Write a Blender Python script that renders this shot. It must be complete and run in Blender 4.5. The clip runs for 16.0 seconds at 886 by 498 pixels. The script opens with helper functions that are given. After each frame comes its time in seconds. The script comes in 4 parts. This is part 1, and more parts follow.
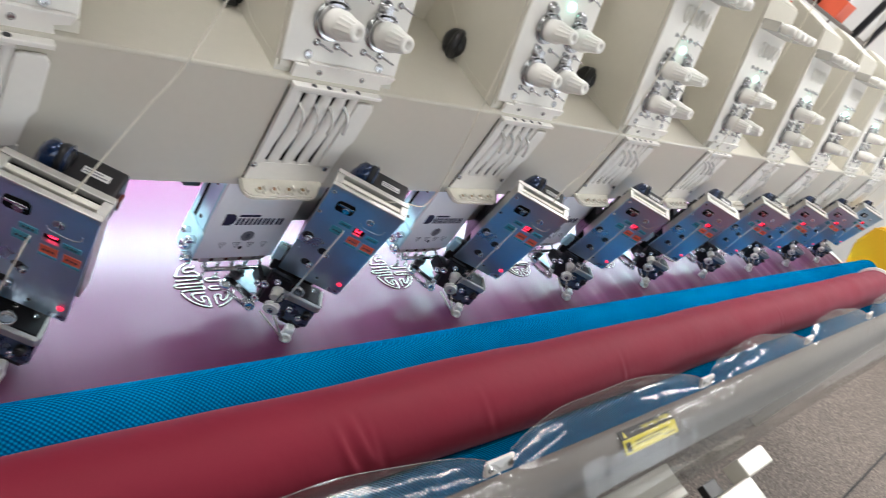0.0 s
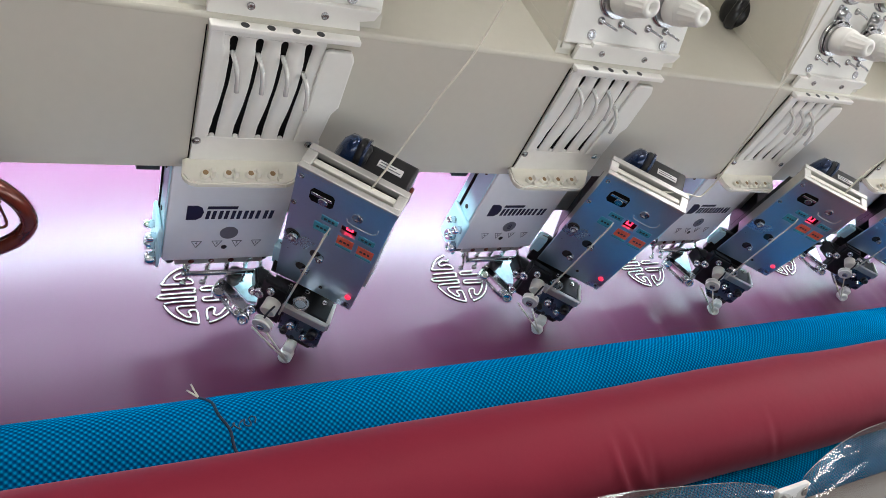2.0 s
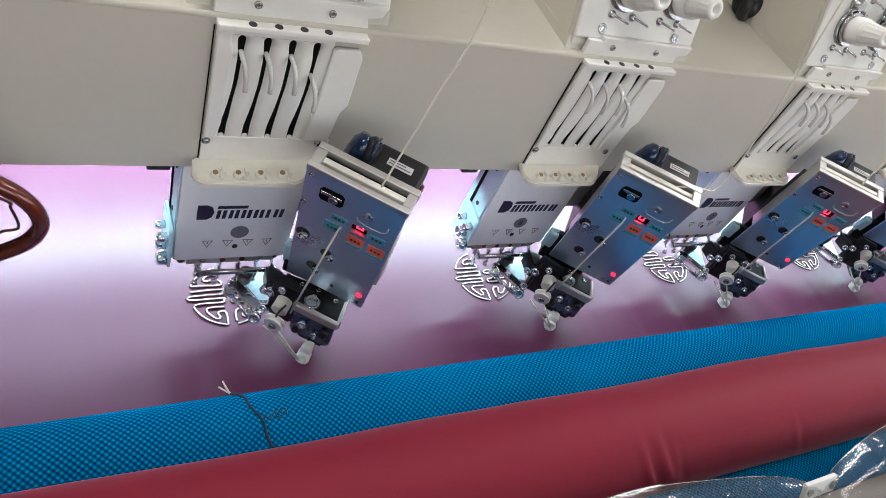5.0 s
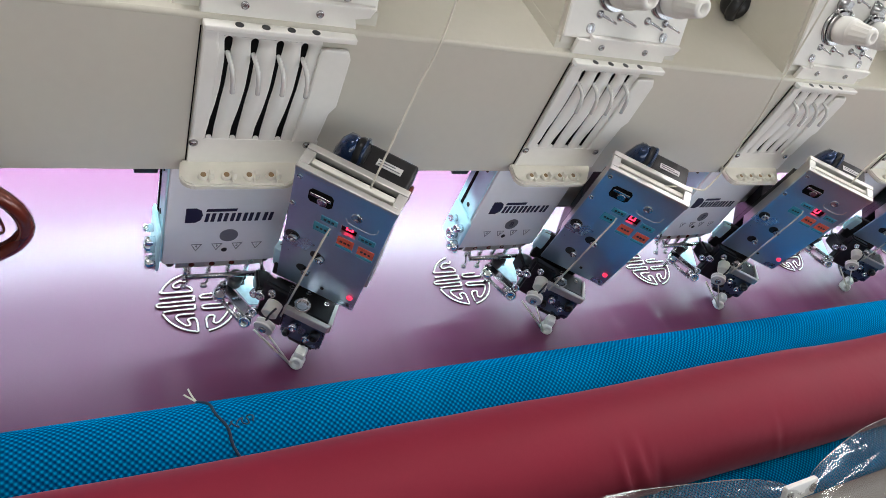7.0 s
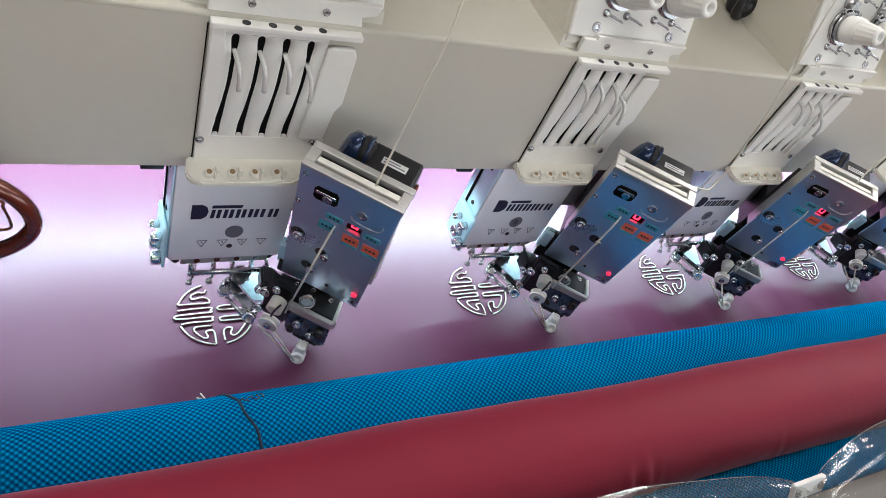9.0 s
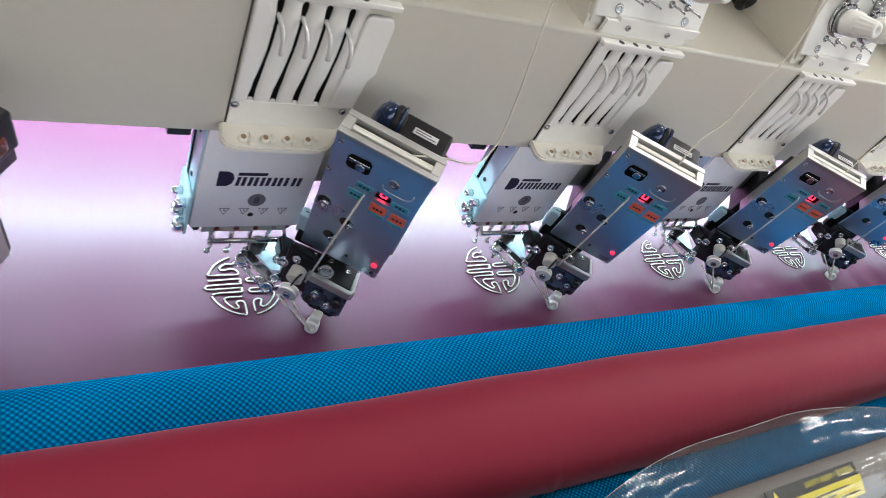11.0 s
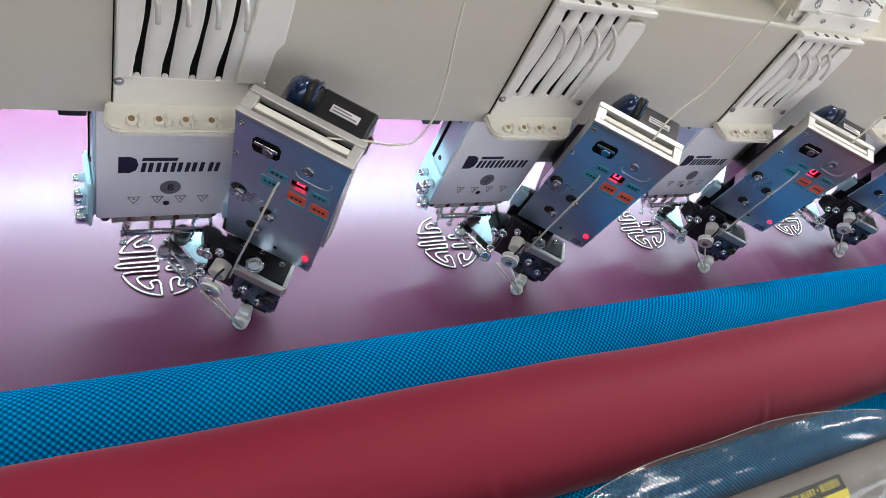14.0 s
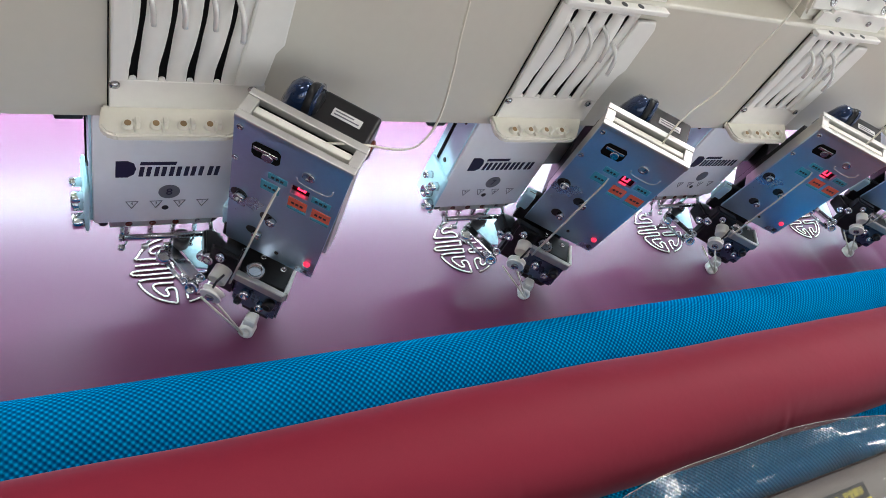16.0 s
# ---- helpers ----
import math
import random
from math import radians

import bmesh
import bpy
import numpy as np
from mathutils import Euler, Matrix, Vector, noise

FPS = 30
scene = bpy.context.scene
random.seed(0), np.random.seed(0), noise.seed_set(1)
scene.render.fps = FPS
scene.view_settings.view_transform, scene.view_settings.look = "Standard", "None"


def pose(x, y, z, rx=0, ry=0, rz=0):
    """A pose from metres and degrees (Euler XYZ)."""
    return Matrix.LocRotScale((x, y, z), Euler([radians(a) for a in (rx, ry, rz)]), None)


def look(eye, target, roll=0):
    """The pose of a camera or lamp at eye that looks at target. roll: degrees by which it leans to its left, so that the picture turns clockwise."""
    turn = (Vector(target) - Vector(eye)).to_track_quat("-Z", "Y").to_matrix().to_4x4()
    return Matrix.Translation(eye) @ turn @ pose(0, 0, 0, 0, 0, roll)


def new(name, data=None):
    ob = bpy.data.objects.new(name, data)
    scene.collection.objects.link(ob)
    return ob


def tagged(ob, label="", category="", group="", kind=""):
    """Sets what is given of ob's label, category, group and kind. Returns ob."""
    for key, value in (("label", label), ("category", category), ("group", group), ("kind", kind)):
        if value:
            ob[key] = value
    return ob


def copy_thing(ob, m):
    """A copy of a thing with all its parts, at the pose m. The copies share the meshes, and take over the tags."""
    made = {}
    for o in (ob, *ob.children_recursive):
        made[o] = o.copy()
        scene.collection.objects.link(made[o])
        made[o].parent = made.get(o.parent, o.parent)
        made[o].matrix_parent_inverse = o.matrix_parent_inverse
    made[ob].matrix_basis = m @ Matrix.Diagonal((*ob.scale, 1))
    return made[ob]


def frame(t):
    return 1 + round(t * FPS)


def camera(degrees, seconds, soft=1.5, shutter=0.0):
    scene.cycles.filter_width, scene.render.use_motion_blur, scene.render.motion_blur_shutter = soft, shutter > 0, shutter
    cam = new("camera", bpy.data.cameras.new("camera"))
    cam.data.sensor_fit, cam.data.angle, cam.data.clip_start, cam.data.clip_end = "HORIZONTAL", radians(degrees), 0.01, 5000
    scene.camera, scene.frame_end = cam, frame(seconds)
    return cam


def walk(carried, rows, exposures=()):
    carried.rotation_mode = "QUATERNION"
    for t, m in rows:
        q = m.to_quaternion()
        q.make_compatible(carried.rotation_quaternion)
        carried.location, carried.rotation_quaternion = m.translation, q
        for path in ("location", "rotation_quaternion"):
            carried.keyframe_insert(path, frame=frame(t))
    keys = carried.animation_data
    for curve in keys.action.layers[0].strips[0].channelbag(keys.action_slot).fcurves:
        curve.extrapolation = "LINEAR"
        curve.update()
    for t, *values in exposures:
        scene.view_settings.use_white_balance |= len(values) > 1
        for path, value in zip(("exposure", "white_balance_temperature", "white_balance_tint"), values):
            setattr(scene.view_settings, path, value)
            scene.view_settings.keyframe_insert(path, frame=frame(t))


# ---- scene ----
cam = camera(65.6, 16.0, soft=0.8, shutter=0.35)
ROWS = [
    (0.0, -0.0805, -0.6123, 1.6864, 50.83, -31.58, -35.17),
    (0.5, -0.1043, -0.5890, 1.6671, 48.34, -27.38, -28.23),
    (1.0, -0.1246, -0.5629, 1.6402, 45.04, -21.88, -21.92),
    (1.5, -0.1243, -0.5487, 1.6285, 43.36, -20.77, -20.65),
    (2.0, -0.1224, -0.5384, 1.6247, 43.00, -20.92, -20.92),
    (2.5, -0.1212, -0.5329, 1.6221, 42.78, -20.73, -20.76),
    (3.0, -0.1255, -0.5301, 1.6229, 42.41, -20.45, -19.93),
    (3.5, -0.1245, -0.5298, 1.6232, 42.09, -20.15, -19.92),
    (6.0, -0.1182, -0.5361, 1.6251, 42.83, -19.87, -20.94),
    (6.5, -0.1177, -0.5353, 1.6237, 43.06, -20.05, -21.17),
    (7.0, -0.1157, -0.5367, 1.6205, 43.15, -19.93, -21.43),
    (7.5, -0.1156, -0.5364, 1.6214, 42.98, -19.82, -21.29),
    (8.0, -0.1167, -0.5380, 1.6220, 42.91, -19.87, -21.29),
    (8.5, -0.1186, -0.5372, 1.6219, 42.76, -20.03, -21.16),
    (9.0, -0.1179, -0.5354, 1.6232, 42.61, -20.01, -20.93),
    (9.5, -0.0915, -0.5305, 1.6269, 42.94, -20.33, -21.71),
    (10.0, 0.0086, -0.5446, 1.6195, 42.96, -22.16, -22.82),
    (10.2, 0.0586, -0.5564, 1.6141, 43.53, -22.80, -22.29),
    (12.3, 0.3218, -0.5052, 1.5829, 39.64, -22.31, -21.44),
    (12.5, 0.3243, -0.5061, 1.5836, 39.59, -21.97, -20.96),
    (13.0, 0.3315, -0.5024, 1.5859, 39.42, -22.04, -21.40),
    (13.5, 0.3358, -0.5038, 1.5858, 39.62, -21.57, -21.50),
    (14.0, 0.3400, -0.5004, 1.5845, 39.09, -21.39, -21.38),
    (14.5, 0.3447, -0.4949, 1.5829, 38.96, -21.18, -21.37),
    (15.0, 0.3458, -0.4886, 1.5804, 38.67, -21.41, -21.15),
    (15.5, 0.3484, -0.4852, 1.5779, 38.51, -21.36, -21.02),
    (16.0, 0.3501, -0.4838, 1.5785, 38.60, -21.05, -21.03),
]
walk(cam, [(t, pose(x, y, z, rx, ry, rz)) for t, x, y, z, rx, ry, rz in ROWS])

# ---- light ----
TABLE = 0.85          # height of the cloth on the machine's table
HZ = 1.135            # height of the heads' own zero (a screw of the front cover)
PITCH = 0.40          # from head to head
HEADS = 10            # the first one stands behind the walk's start

world = bpy.data.worlds.new("sky")
scene.world = world
world.use_nodes = True
wn = world.node_tree
sky = wn.nodes.new("ShaderNodeTexSky")
sky.sky_type = "NISHITA"
sky.sun_disc = False
sky.sun_elevation, sky.sun_rotation = radians(40), radians(200)
wn.links.new(sky.outputs[0], wn.nodes["Background"].inputs[0])
wn.nodes["Background"].inputs[1].default_value = 0.12


def area(name, m, sx, sy, watts, color):
    la = bpy.data.lights.new(name, "AREA")
    la.shape, la.size, la.size_y, la.energy, la.color = "RECTANGLE", sx, sy, watts, color
    ob = new(name, la)
    ob.matrix_world = m
    return ob


# daylight in the windows of the long wall behind the camera and of the wall at the machine's near end
for wx, watts in ((-2.0, 5), (0.8, 15), (3.6, 30), (6.4, 36)):
    area("window_light", look((wx, -4.0, 1.85), (wx + 0.2, 0, 0.9)), 2.0, 1.5, watts, (0.93, 0.985, 1.06))
# tube lamps below the ceiling; the last is added, unseen, to brighten the far wall
LAMPS = [(-0.6, -0.7, 10), (2.4, -0.7, 20), (5.4, -0.7, 30), (-0.6, 0.7, 22), (2.4, 0.7, 50), (5.4, 0.7, 46), (6.0, 3.2, 80)]
for tx, ty, watts in LAMPS:
    area("tube_light", pose(tx, ty, 3.08), 1.3, 0.34, watts, (0.985, 0.985, 0.99))
# work-light strip below the machine's beam
for sx in (-0.6, 0.6, 1.8, 3.0):
    area("strip_light", pose(sx, 0.345, HZ - 0.002, 0, 0, 0), 1.2, 0.03, 23, (0.645, 0.925, 1.0))


# ---- materials ----
def material(name, color, rough=0.5, metal=0.0, grain=(60.0, 0.08), stain=(5.0, 0.10), bump=(300.0, 0.05), emit=None, coat=0.0, coat_rough=0.05, spec=0.5, sheen=0.0, rand=0.0, aniso=None):
    """A painted, woven or metal surface: fine grain, broad wear, fine relief."""
    m = bpy.data.materials.new(name)
    m.use_nodes = True
    n, l = m.node_tree.nodes, m.node_tree.links
    b = n["Principled BSDF"]
    co = n.new("ShaderNodeTexCoord")
    mp = n.new("ShaderNodeMapping")
    l.new(co.outputs["Object"], mp.inputs[0])
    if aniso:
        mp.inputs["Scale"].default_value = aniso
    fine, broad = n.new("ShaderNodeTexNoise"), n.new("ShaderNodeTexNoise")
    fine.inputs["Scale"].default_value, broad.inputs["Scale"].default_value = grain[0], stain[0]
    fine.inputs["Detail"].default_value = broad.inputs["Detail"].default_value = 5.0
    l.new(mp.outputs[0], fine.inputs[0])
    l.new(co.outputs["Object"], broad.inputs[0])
    add = n.new("ShaderNodeMath")
    add.operation = "MULTIPLY_ADD"
    add.inputs[1].default_value, add.inputs[2].default_value = grain[1] * 2, 1.0 - grain[1] - stain[1]
    l.new(fine.outputs["Fac"], add.inputs[0])
    add2 = n.new("ShaderNodeMath")
    add2.operation = "MULTIPLY_ADD"
    add2.inputs[1].default_value = stain[1] * 2
    l.new(broad.outputs["Fac"], add2.inputs[0])
    l.new(add.outputs[0], add2.inputs[2])
    last = add2.outputs[0]
    if rand:
        oi = n.new("ShaderNodeObjectInfo")
        r = n.new("ShaderNodeMath")
        r.operation = "MULTIPLY_ADD"
        r.inputs[1].default_value, r.inputs[2].default_value = rand * 2, -rand
        l.new(oi.outputs["Random"], r.inputs[0])
        s = n.new("ShaderNodeMath")
        l.new(last, s.inputs[0]), l.new(r.outputs[0], s.inputs[1])
        last = s.outputs[0]
    mul = n.new("ShaderNodeVectorMath")
    mul.operation = "SCALE"
    mul.inputs[0].default_value = color
    l.new(last, mul.inputs["Scale"])
    l.new(mul.outputs[0], b.inputs["Base Color"])
    rr = n.new("ShaderNodeMath")
    rr.operation = "MULTIPLY_ADD"
    rr.inputs[1].default_value, rr.inputs[2].default_value = 0.2, rough - 0.1
    l.new(broad.outputs["Fac"], rr.inputs[0])
    l.new(rr.outputs[0], b.inputs["Roughness"])
    b.inputs["Metallic"].default_value = metal
    b.inputs["Coat Weight"].default_value = coat
    b.inputs["Coat Roughness"].default_value = coat_rough
    b.inputs["Specular IOR Level"].default_value = spec
    b.inputs["Sheen Weight"].default_value = sheen
    b.inputs["Sheen Roughness"].default_value = 0.4
    b.inputs["Sheen Tint"].default_value = (0.86, 0.80, 1.0, 1)
    if bump[1]:
        bn, bu = n.new("ShaderNodeTexNoise"), n.new("ShaderNodeBump")
        bn.inputs["Scale"].default_value = bump[0]
        bu.inputs["Strength"].default_value, bu.inputs["Distance"].default_value = bump[1], 0.002
        l.new(mp.outputs[0], bn.inputs[0])
        l.new(bn.outputs["Fac"], bu.inputs["Height"])
        l.new(bu.outputs[0], b.inputs["Normal"])
    if emit:
        b.inputs["Emission Color"].default_value = (*emit[0], 1)
        b.inputs["Emission Strength"].default_value = emit[1]
    return m


CREAM = material("cream_paint", (0.605, 0.575, 0.495), 0.32, grain=(90, 0.03), stain=(3, 0.06), bump=(500, 0.03), coat=0.15)
WHITE = material("white_plastic", (0.84, 0.82, 0.77), 0.4, grain=(120, 0.03), stain=(14, 0.07), bump=(500, 0.03))
IVORY = material("ivory_plastic", (0.80, 0.77, 0.68), 0.42, grain=(120, 0.04), stain=(20, 0.08))
PLATE = material("white_plate", (0.87, 0.87, 0.88), 0.32, grain=(120, 0.03), stain=(14, 0.06), bump=(500, 0.02))
ALU = material("anodised_aluminium", (0.42, 0.56, 0.69), 0.30, 0.82, grain=(250, 0.05), stain=(16, 0.06), bump=(400, 0.03))
SILVER = material("bright_aluminium", (0.58, 0.57, 0.54), 0.36, 0.6, grain=(250, 0.05), stain=(16, 0.06), bump=(400, 0.03))
STEEL = material("steel", (0.48, 0.48, 0.49), 0.25, 1.0, grain=(200, 0.1), stain=(40, 0.15), bump=(300, 0.04))
CHROME = material("chrome", (0.78, 0.79, 0.82), 0.14, 1.0, grain=(200, 0.05), stain=(40, 0.1), bump=(0, 0))
BLACK = material("black_plastic", (0.012, 0.012, 0.014), 0.34, grain=(150, 0.2), stain=(20, 0.2))
# near-black: the shade inside slots and openings is put into the colour
DARK = material("gap_shade", (0.006, 0.006, 0.006), 0.8, bump=(0, 0), spec=0.05)
BLUEWRAP = material("blue_sleeve", (0.003, 0.022, 0.085), 0.12, 0.4, grain=(80, 0.3), stain=(30, 0.4), bump=(90, 0.4), coat=1.0)
# cloth on the table: purple of the strip light put into the colour
CLOTH = material("red_satin", (0.092, 0.0100, 0.051), 0.6, grain=(900, 0.05), stain=(6, 0.08), bump=(900, 0.05), spec=0.5, coat=0.29, coat_rough=0.28)
# same cloth on the roll, its redder look in daylight put into the colour
DAYLIT = material("red_satin_daylit", (0.190, 0.0115, 0.027), 0.64, grain=(900, 0.08), stain=(5, 0.12), bump=(38, 0.22), spec=0.18, sheen=0.10)
LEVER = material("lever_enamel", (0.78, 0.77, 0.74), 0.25, 0.3, grain=(200, 0.05), bump=(0, 0))
# the work strip's cool light on the side parts is put into this colour
SIDE = material("cyan_lit_paint", (0.55, 0.81, 0.89), 0.3, grain=(120, 0.03), stain=(14, 0.08), bump=(500, 0.02))
GUARD = material("pale_blue_guard", (0.42, 0.62, 0.70), 0.35, 0.0, grain=(120, 0.25), stain=(60, 0.3), bump=(200, 0.2))
FILMEDGE = material("film_edge", (0.36, 0.36, 0.36), 0.2, grain=(200, 0.2), bump=(0, 0))
CORD = material("white_cord", (0.80, 0.77, 0.70), 0.8, grain=(1500, 0.15), stain=(60, 0.05), bump=(1500, 0.5))
CORDDARK = material("dark_couching_thread", (0.10, 0.03, 0.05), 0.8, grain=(1500, 0.2), bump=(0, 0))
YARN = material("cream_yarn", (0.74, 0.70, 0.60), 0.85, grain=(1500, 0.15), bump=(1500, 0.4))
DARKYARN = material("navy_yarn", (0.012, 0.02, 0.05), 0.8, grain=(900, 0.3), bump=(900, 0.5))
INK = material("navy_ink", (0.018, 0.014, 0.045), 0.45, grain=(300, 0.1), bump=(0, 0))
GREYINK = material("grey_ink", (0.17, 0.17, 0.19), 0.45, grain=(300, 0.1), bump=(0, 0))
PAPER = material("label_paper", (0.72, 0.72, 0.70), 0.6, grain=(200, 0.05), bump=(0, 0))
TEAL = material("teal_print", (0.06, 0.31, 0.40), 0.4, grain=(200, 0.05), bump=(0, 0))
ORANGE = material("orange_print", (0.70, 0.12, 0.06), 0.4, grain=(200, 0.05), bump=(0, 0))
SCREEN = material("display_window", (0.05, 0.004, 0.012), 0.2, grain=(200, 0.05), bump=(0, 0))
REDGLOW = material("red_segments", (0.9, 0.05, 0.08), 0.4, bump=(0, 0), emit=((1.0, 0.02, 0.06), 5.0))
REDLAMP = material("red_lamp", (0.9, 0.05, 0.10), 0.3, bump=(0, 0), emit=((1.0, 0.02, 0.06), 1.7))
GREENLAMP = material("green_lamp", (0.5, 0.95, 0.85), 0.3, bump=(0, 0), emit=((0.30, 1.0, 0.78), 6.0))
STRIP = material("light_strip", (0.9, 0.9, 0.9), 0.4, bump=(0, 0), emit=((0.93, 0.95, 1.0), 8.0))
TUBE = material("tube_glass", (0.9, 0.9, 0.9), 0.4, bump=(0, 0), emit=((1.0, 0.97, 0.93), 8.0))
YELLOW = material("yellow_cover", (0.74, 0.42, 0.012), 0.4, grain=(90, 0.04), stain=(6, 0.08))
WARN = material("yellow_label", (0.78, 0.66, 0.08), 0.45, grain=(200, 0.05), bump=(0, 0))
RAILGREY = material("grey_rail", (0.19, 0.168, 0.152), 0.6, 0.0, grain=(120, 0.06), stain=(5, 0.14))
SPOUTEYE = material("brown_ceramic_eye", (0.30, 0.19, 0.09), 0.3, grain=(200, 0.1), bump=(0, 0))
BLUESTEEL = material("blued_steel", (0.11, 0.16, 0.24), 0.28, 0.7, grain=(200, 0.1), stain=(40, 0.2), bump=(300, 0.04))
COPPER = material("amber_tube", (0.16, 0.032, 0.018), 0.14, 0.35, grain=(60, 0.25), stain=(30, 0.3), bump=(0, 0), coat=0.8)
WALLM = material("wall_paint", (0.72, 0.71, 0.69), 0.8, grain=(40, 0.04), stain=(1.2, 0.06), bump=(120, 0.1))
STEELDARK = material("dark_steel", (0.05, 0.05, 0.055), 0.35, 0.8, grain=(200, 0.2), stain=(40, 0.2))


def glassy(name, tint, rough, opacity, haze):
    """Thin clear film: mostly lets light through, with a glossy, slightly dusty face."""
    m = bpy.data.materials.new(name)
    m.use_nodes = True
    n, l = m.node_tree.nodes, m.node_tree.links
    n.remove(n["Principled BSDF"])
    tr, gl, mix, fr = n.new("ShaderNodeBsdfTransparent"), n.new("ShaderNodeBsdfGlossy"), n.new("ShaderNodeMixShader"), n.new("ShaderNodeFresnel")
    tr.inputs[0].default_value = (*tint, 1)
    gl.inputs["Roughness"].default_value = rough
    fr.inputs[0].default_value = 1.33
    wr, bu = n.new("ShaderNodeTexNoise"), n.new("ShaderNodeBump")
    wr.inputs["Scale"].default_value, wr.inputs["Detail"].default_value = 7.0, 1.5
    co = n.new("ShaderNodeTexCoord")
    mp = n.new("ShaderNodeMapping")
    mp.inputs["Scale"].default_value = (0.22, 5.0, 5.0)
    l.new(co.outputs["Object"], mp.inputs[0])
    l.new(mp.outputs[0], wr.inputs[0])
    bu.inputs["Strength"].default_value, bu.inputs["Distance"].default_value = 0.25, 0.012
    l.new(wr.outputs["Fac"], bu.inputs["Height"])
    l.new(bu.outputs[0], gl.inputs["Normal"])
    ad = n.new("ShaderNodeMath")
    ad.inputs[1].default_value = opacity
    l.new(fr.outputs[0], ad.inputs[0])
    l.new(ad.outputs[0], mix.inputs[0])
    l.new(tr.outputs[0], mix.inputs[1]), l.new(gl.outputs[0], mix.inputs[2])
    dif, top = n.new("ShaderNodeBsdfDiffuse"), n.new("ShaderNodeMixShader")
    dif.inputs[0].default_value = (0.62, 0.61, 0.58, 1)
    dust, ramp = n.new("ShaderNodeTexNoise"), n.new("ShaderNodeMapRange")
    dust.inputs["Scale"].default_value, dust.inputs["Detail"].default_value = 9.0, 4.0
    l.new(co.outputs["Object"], dust.inputs[0])
    ramp.inputs["To Min"].default_value, ramp.inputs["To Max"].default_value = haze * 0.6, haze * 1.4
    l.new(dust.outputs["Fac"], ramp.inputs["Value"])
    l.new(ramp.outputs[0], top.inputs[0])
    l.new(mix.outputs[0], top.inputs[1]), l.new(dif.outputs[0], top.inputs[2])
    l.new(top.outputs[0], n["Material Output"].inputs[0])
    return m


# the grey tint carries the shade that lies on the roller below
FILM = glassy("clear_film", (0.80, 0.81, 0.80), 0.12, 0.0, 0.035)


def floor_material():
    """Terrazzo: small pale and dark chips in a grey-brown ground."""
    m = material("terrazzo", (0.195, 0.160, 0.135), 0.6, grain=(60, 0.25), stain=(2.5, 0.2), bump=(90, 0.05))
    n, l = m.node_tree.nodes, m.node_tree.links
    b = n["Principled BSDF"]
    ground = b.inputs["Base Color"].links[0].from_socket
    co, chips = n.new("ShaderNodeTexCoord"), n.new("ShaderNodeTexVoronoi")
    chips.inputs["Scale"].default_value = 115.0
    l.new(co.outputs["Object"], chips.inputs[0])
    ramp = n.new("ShaderNodeValToRGB")
    stops = ramp.color_ramp.elements
    stops[0].position, stops[0].color = 0.0, (0.45, 0.43, 0.42, 1)
    stops[1].position, stops[1].color = 1.0, (1.75, 1.75, 1.75, 1)
    a = stops.new(0.35)
    a.color = (0.85, 0.85, 0.85, 1)
    c = stops.new(0.75)
    c.color = (1.12, 1.12, 1.12, 1)
    sep = n.new("ShaderNodeSeparateColor")
    l.new(chips.outputs["Color"], sep.inputs[0])
    l.new(sep.outputs[0], ramp.inputs[0])
    mix = n.new("ShaderNodeVectorMath")
    mix.operation = "MULTIPLY"
    l.new(ground, mix.inputs[0]), l.new(ramp.outputs[0], mix.inputs[1])
    l.new(mix.outputs[0], b.inputs["Base Color"])
    return m


FLOORM = floor_material()


def net_material():
    """Knitted net round a roller: staggered knots, by the angle round the axis and the length along it."""
    m = bpy.data.materials.new("blue_net")
    m.use_nodes = True
    n, l = m.node_tree.nodes, m.node_tree.links
    b = n["Principled BSDF"]
    co, sx = n.new("ShaderNodeTexCoord"), n.new("ShaderNodeSeparateXYZ")
    l.new(co.outputs["Object"], sx.inputs[0])

    def math_node(op, a, c=None):
        k = n.new("ShaderNodeMath")
        k.operation = op
        for i, v in enumerate((a, c)):
            if v is None:
                continue
            if isinstance(v, (int, float)):
                k.inputs[i].default_value = v
            else:
                l.new(v, k.inputs[i])
        return k.outputs[0]
    ang = math_node("ARCTAN2", sx.outputs["Y"], sx.outputs["Z"])
    u = math_node("SINE", math_node("MULTIPLY", ang, 52.0))
    v = math_node("SINE", math_node("MULTIPLY", sx.outputs["X"], 2 * math.pi / 0.0066))
    knot = math_node("MULTIPLY_ADD", math_node("MULTIPLY", u, v), 0.5)
    n_add = knot.node
    n_add.inputs[2].default_value = 0.5
    ns = n.new("ShaderNodeTexNoise")
    ns.inputs["Scale"].default_value, ns.inputs["Detail"].default_value = 7.0, 4.0
    l.new(co.outputs["Object"], ns.inputs[0])
    ramp = n.new("ShaderNodeMix")
    ramp.data_type = "RGBA"
    ramp.inputs["A"].default_value = (0.0, 0.066, 0.19, 1)
    ramp.inputs["B"].default_value = (0.0, 0.32, 0.66, 1)
    fac = math_node("ADD", math_node("POWER", knot, 2.0), math_node("MULTIPLY", math_node("SUBTRACT", ns.outputs["Fac"], 0.5), 0.4))
    fac.node.use_clamp = True
    l.new(fac, ramp.inputs["Factor"])
    l.new(ramp.outputs["Result"], b.inputs["Base Color"])
    bu = n.new("ShaderNodeBump")
    bu.inputs["Strength"].default_value, bu.inputs["Distance"].default_value = 0.9, 0.0012
    l.new(knot, bu.inputs["Height"])
    l.new(bu.outputs[0], b.inputs["Normal"])
    b.inputs["Roughness"].default_value = 0.5
    b.inputs["Specular IOR Level"].default_value = 0.0
    return m


NET = net_material()


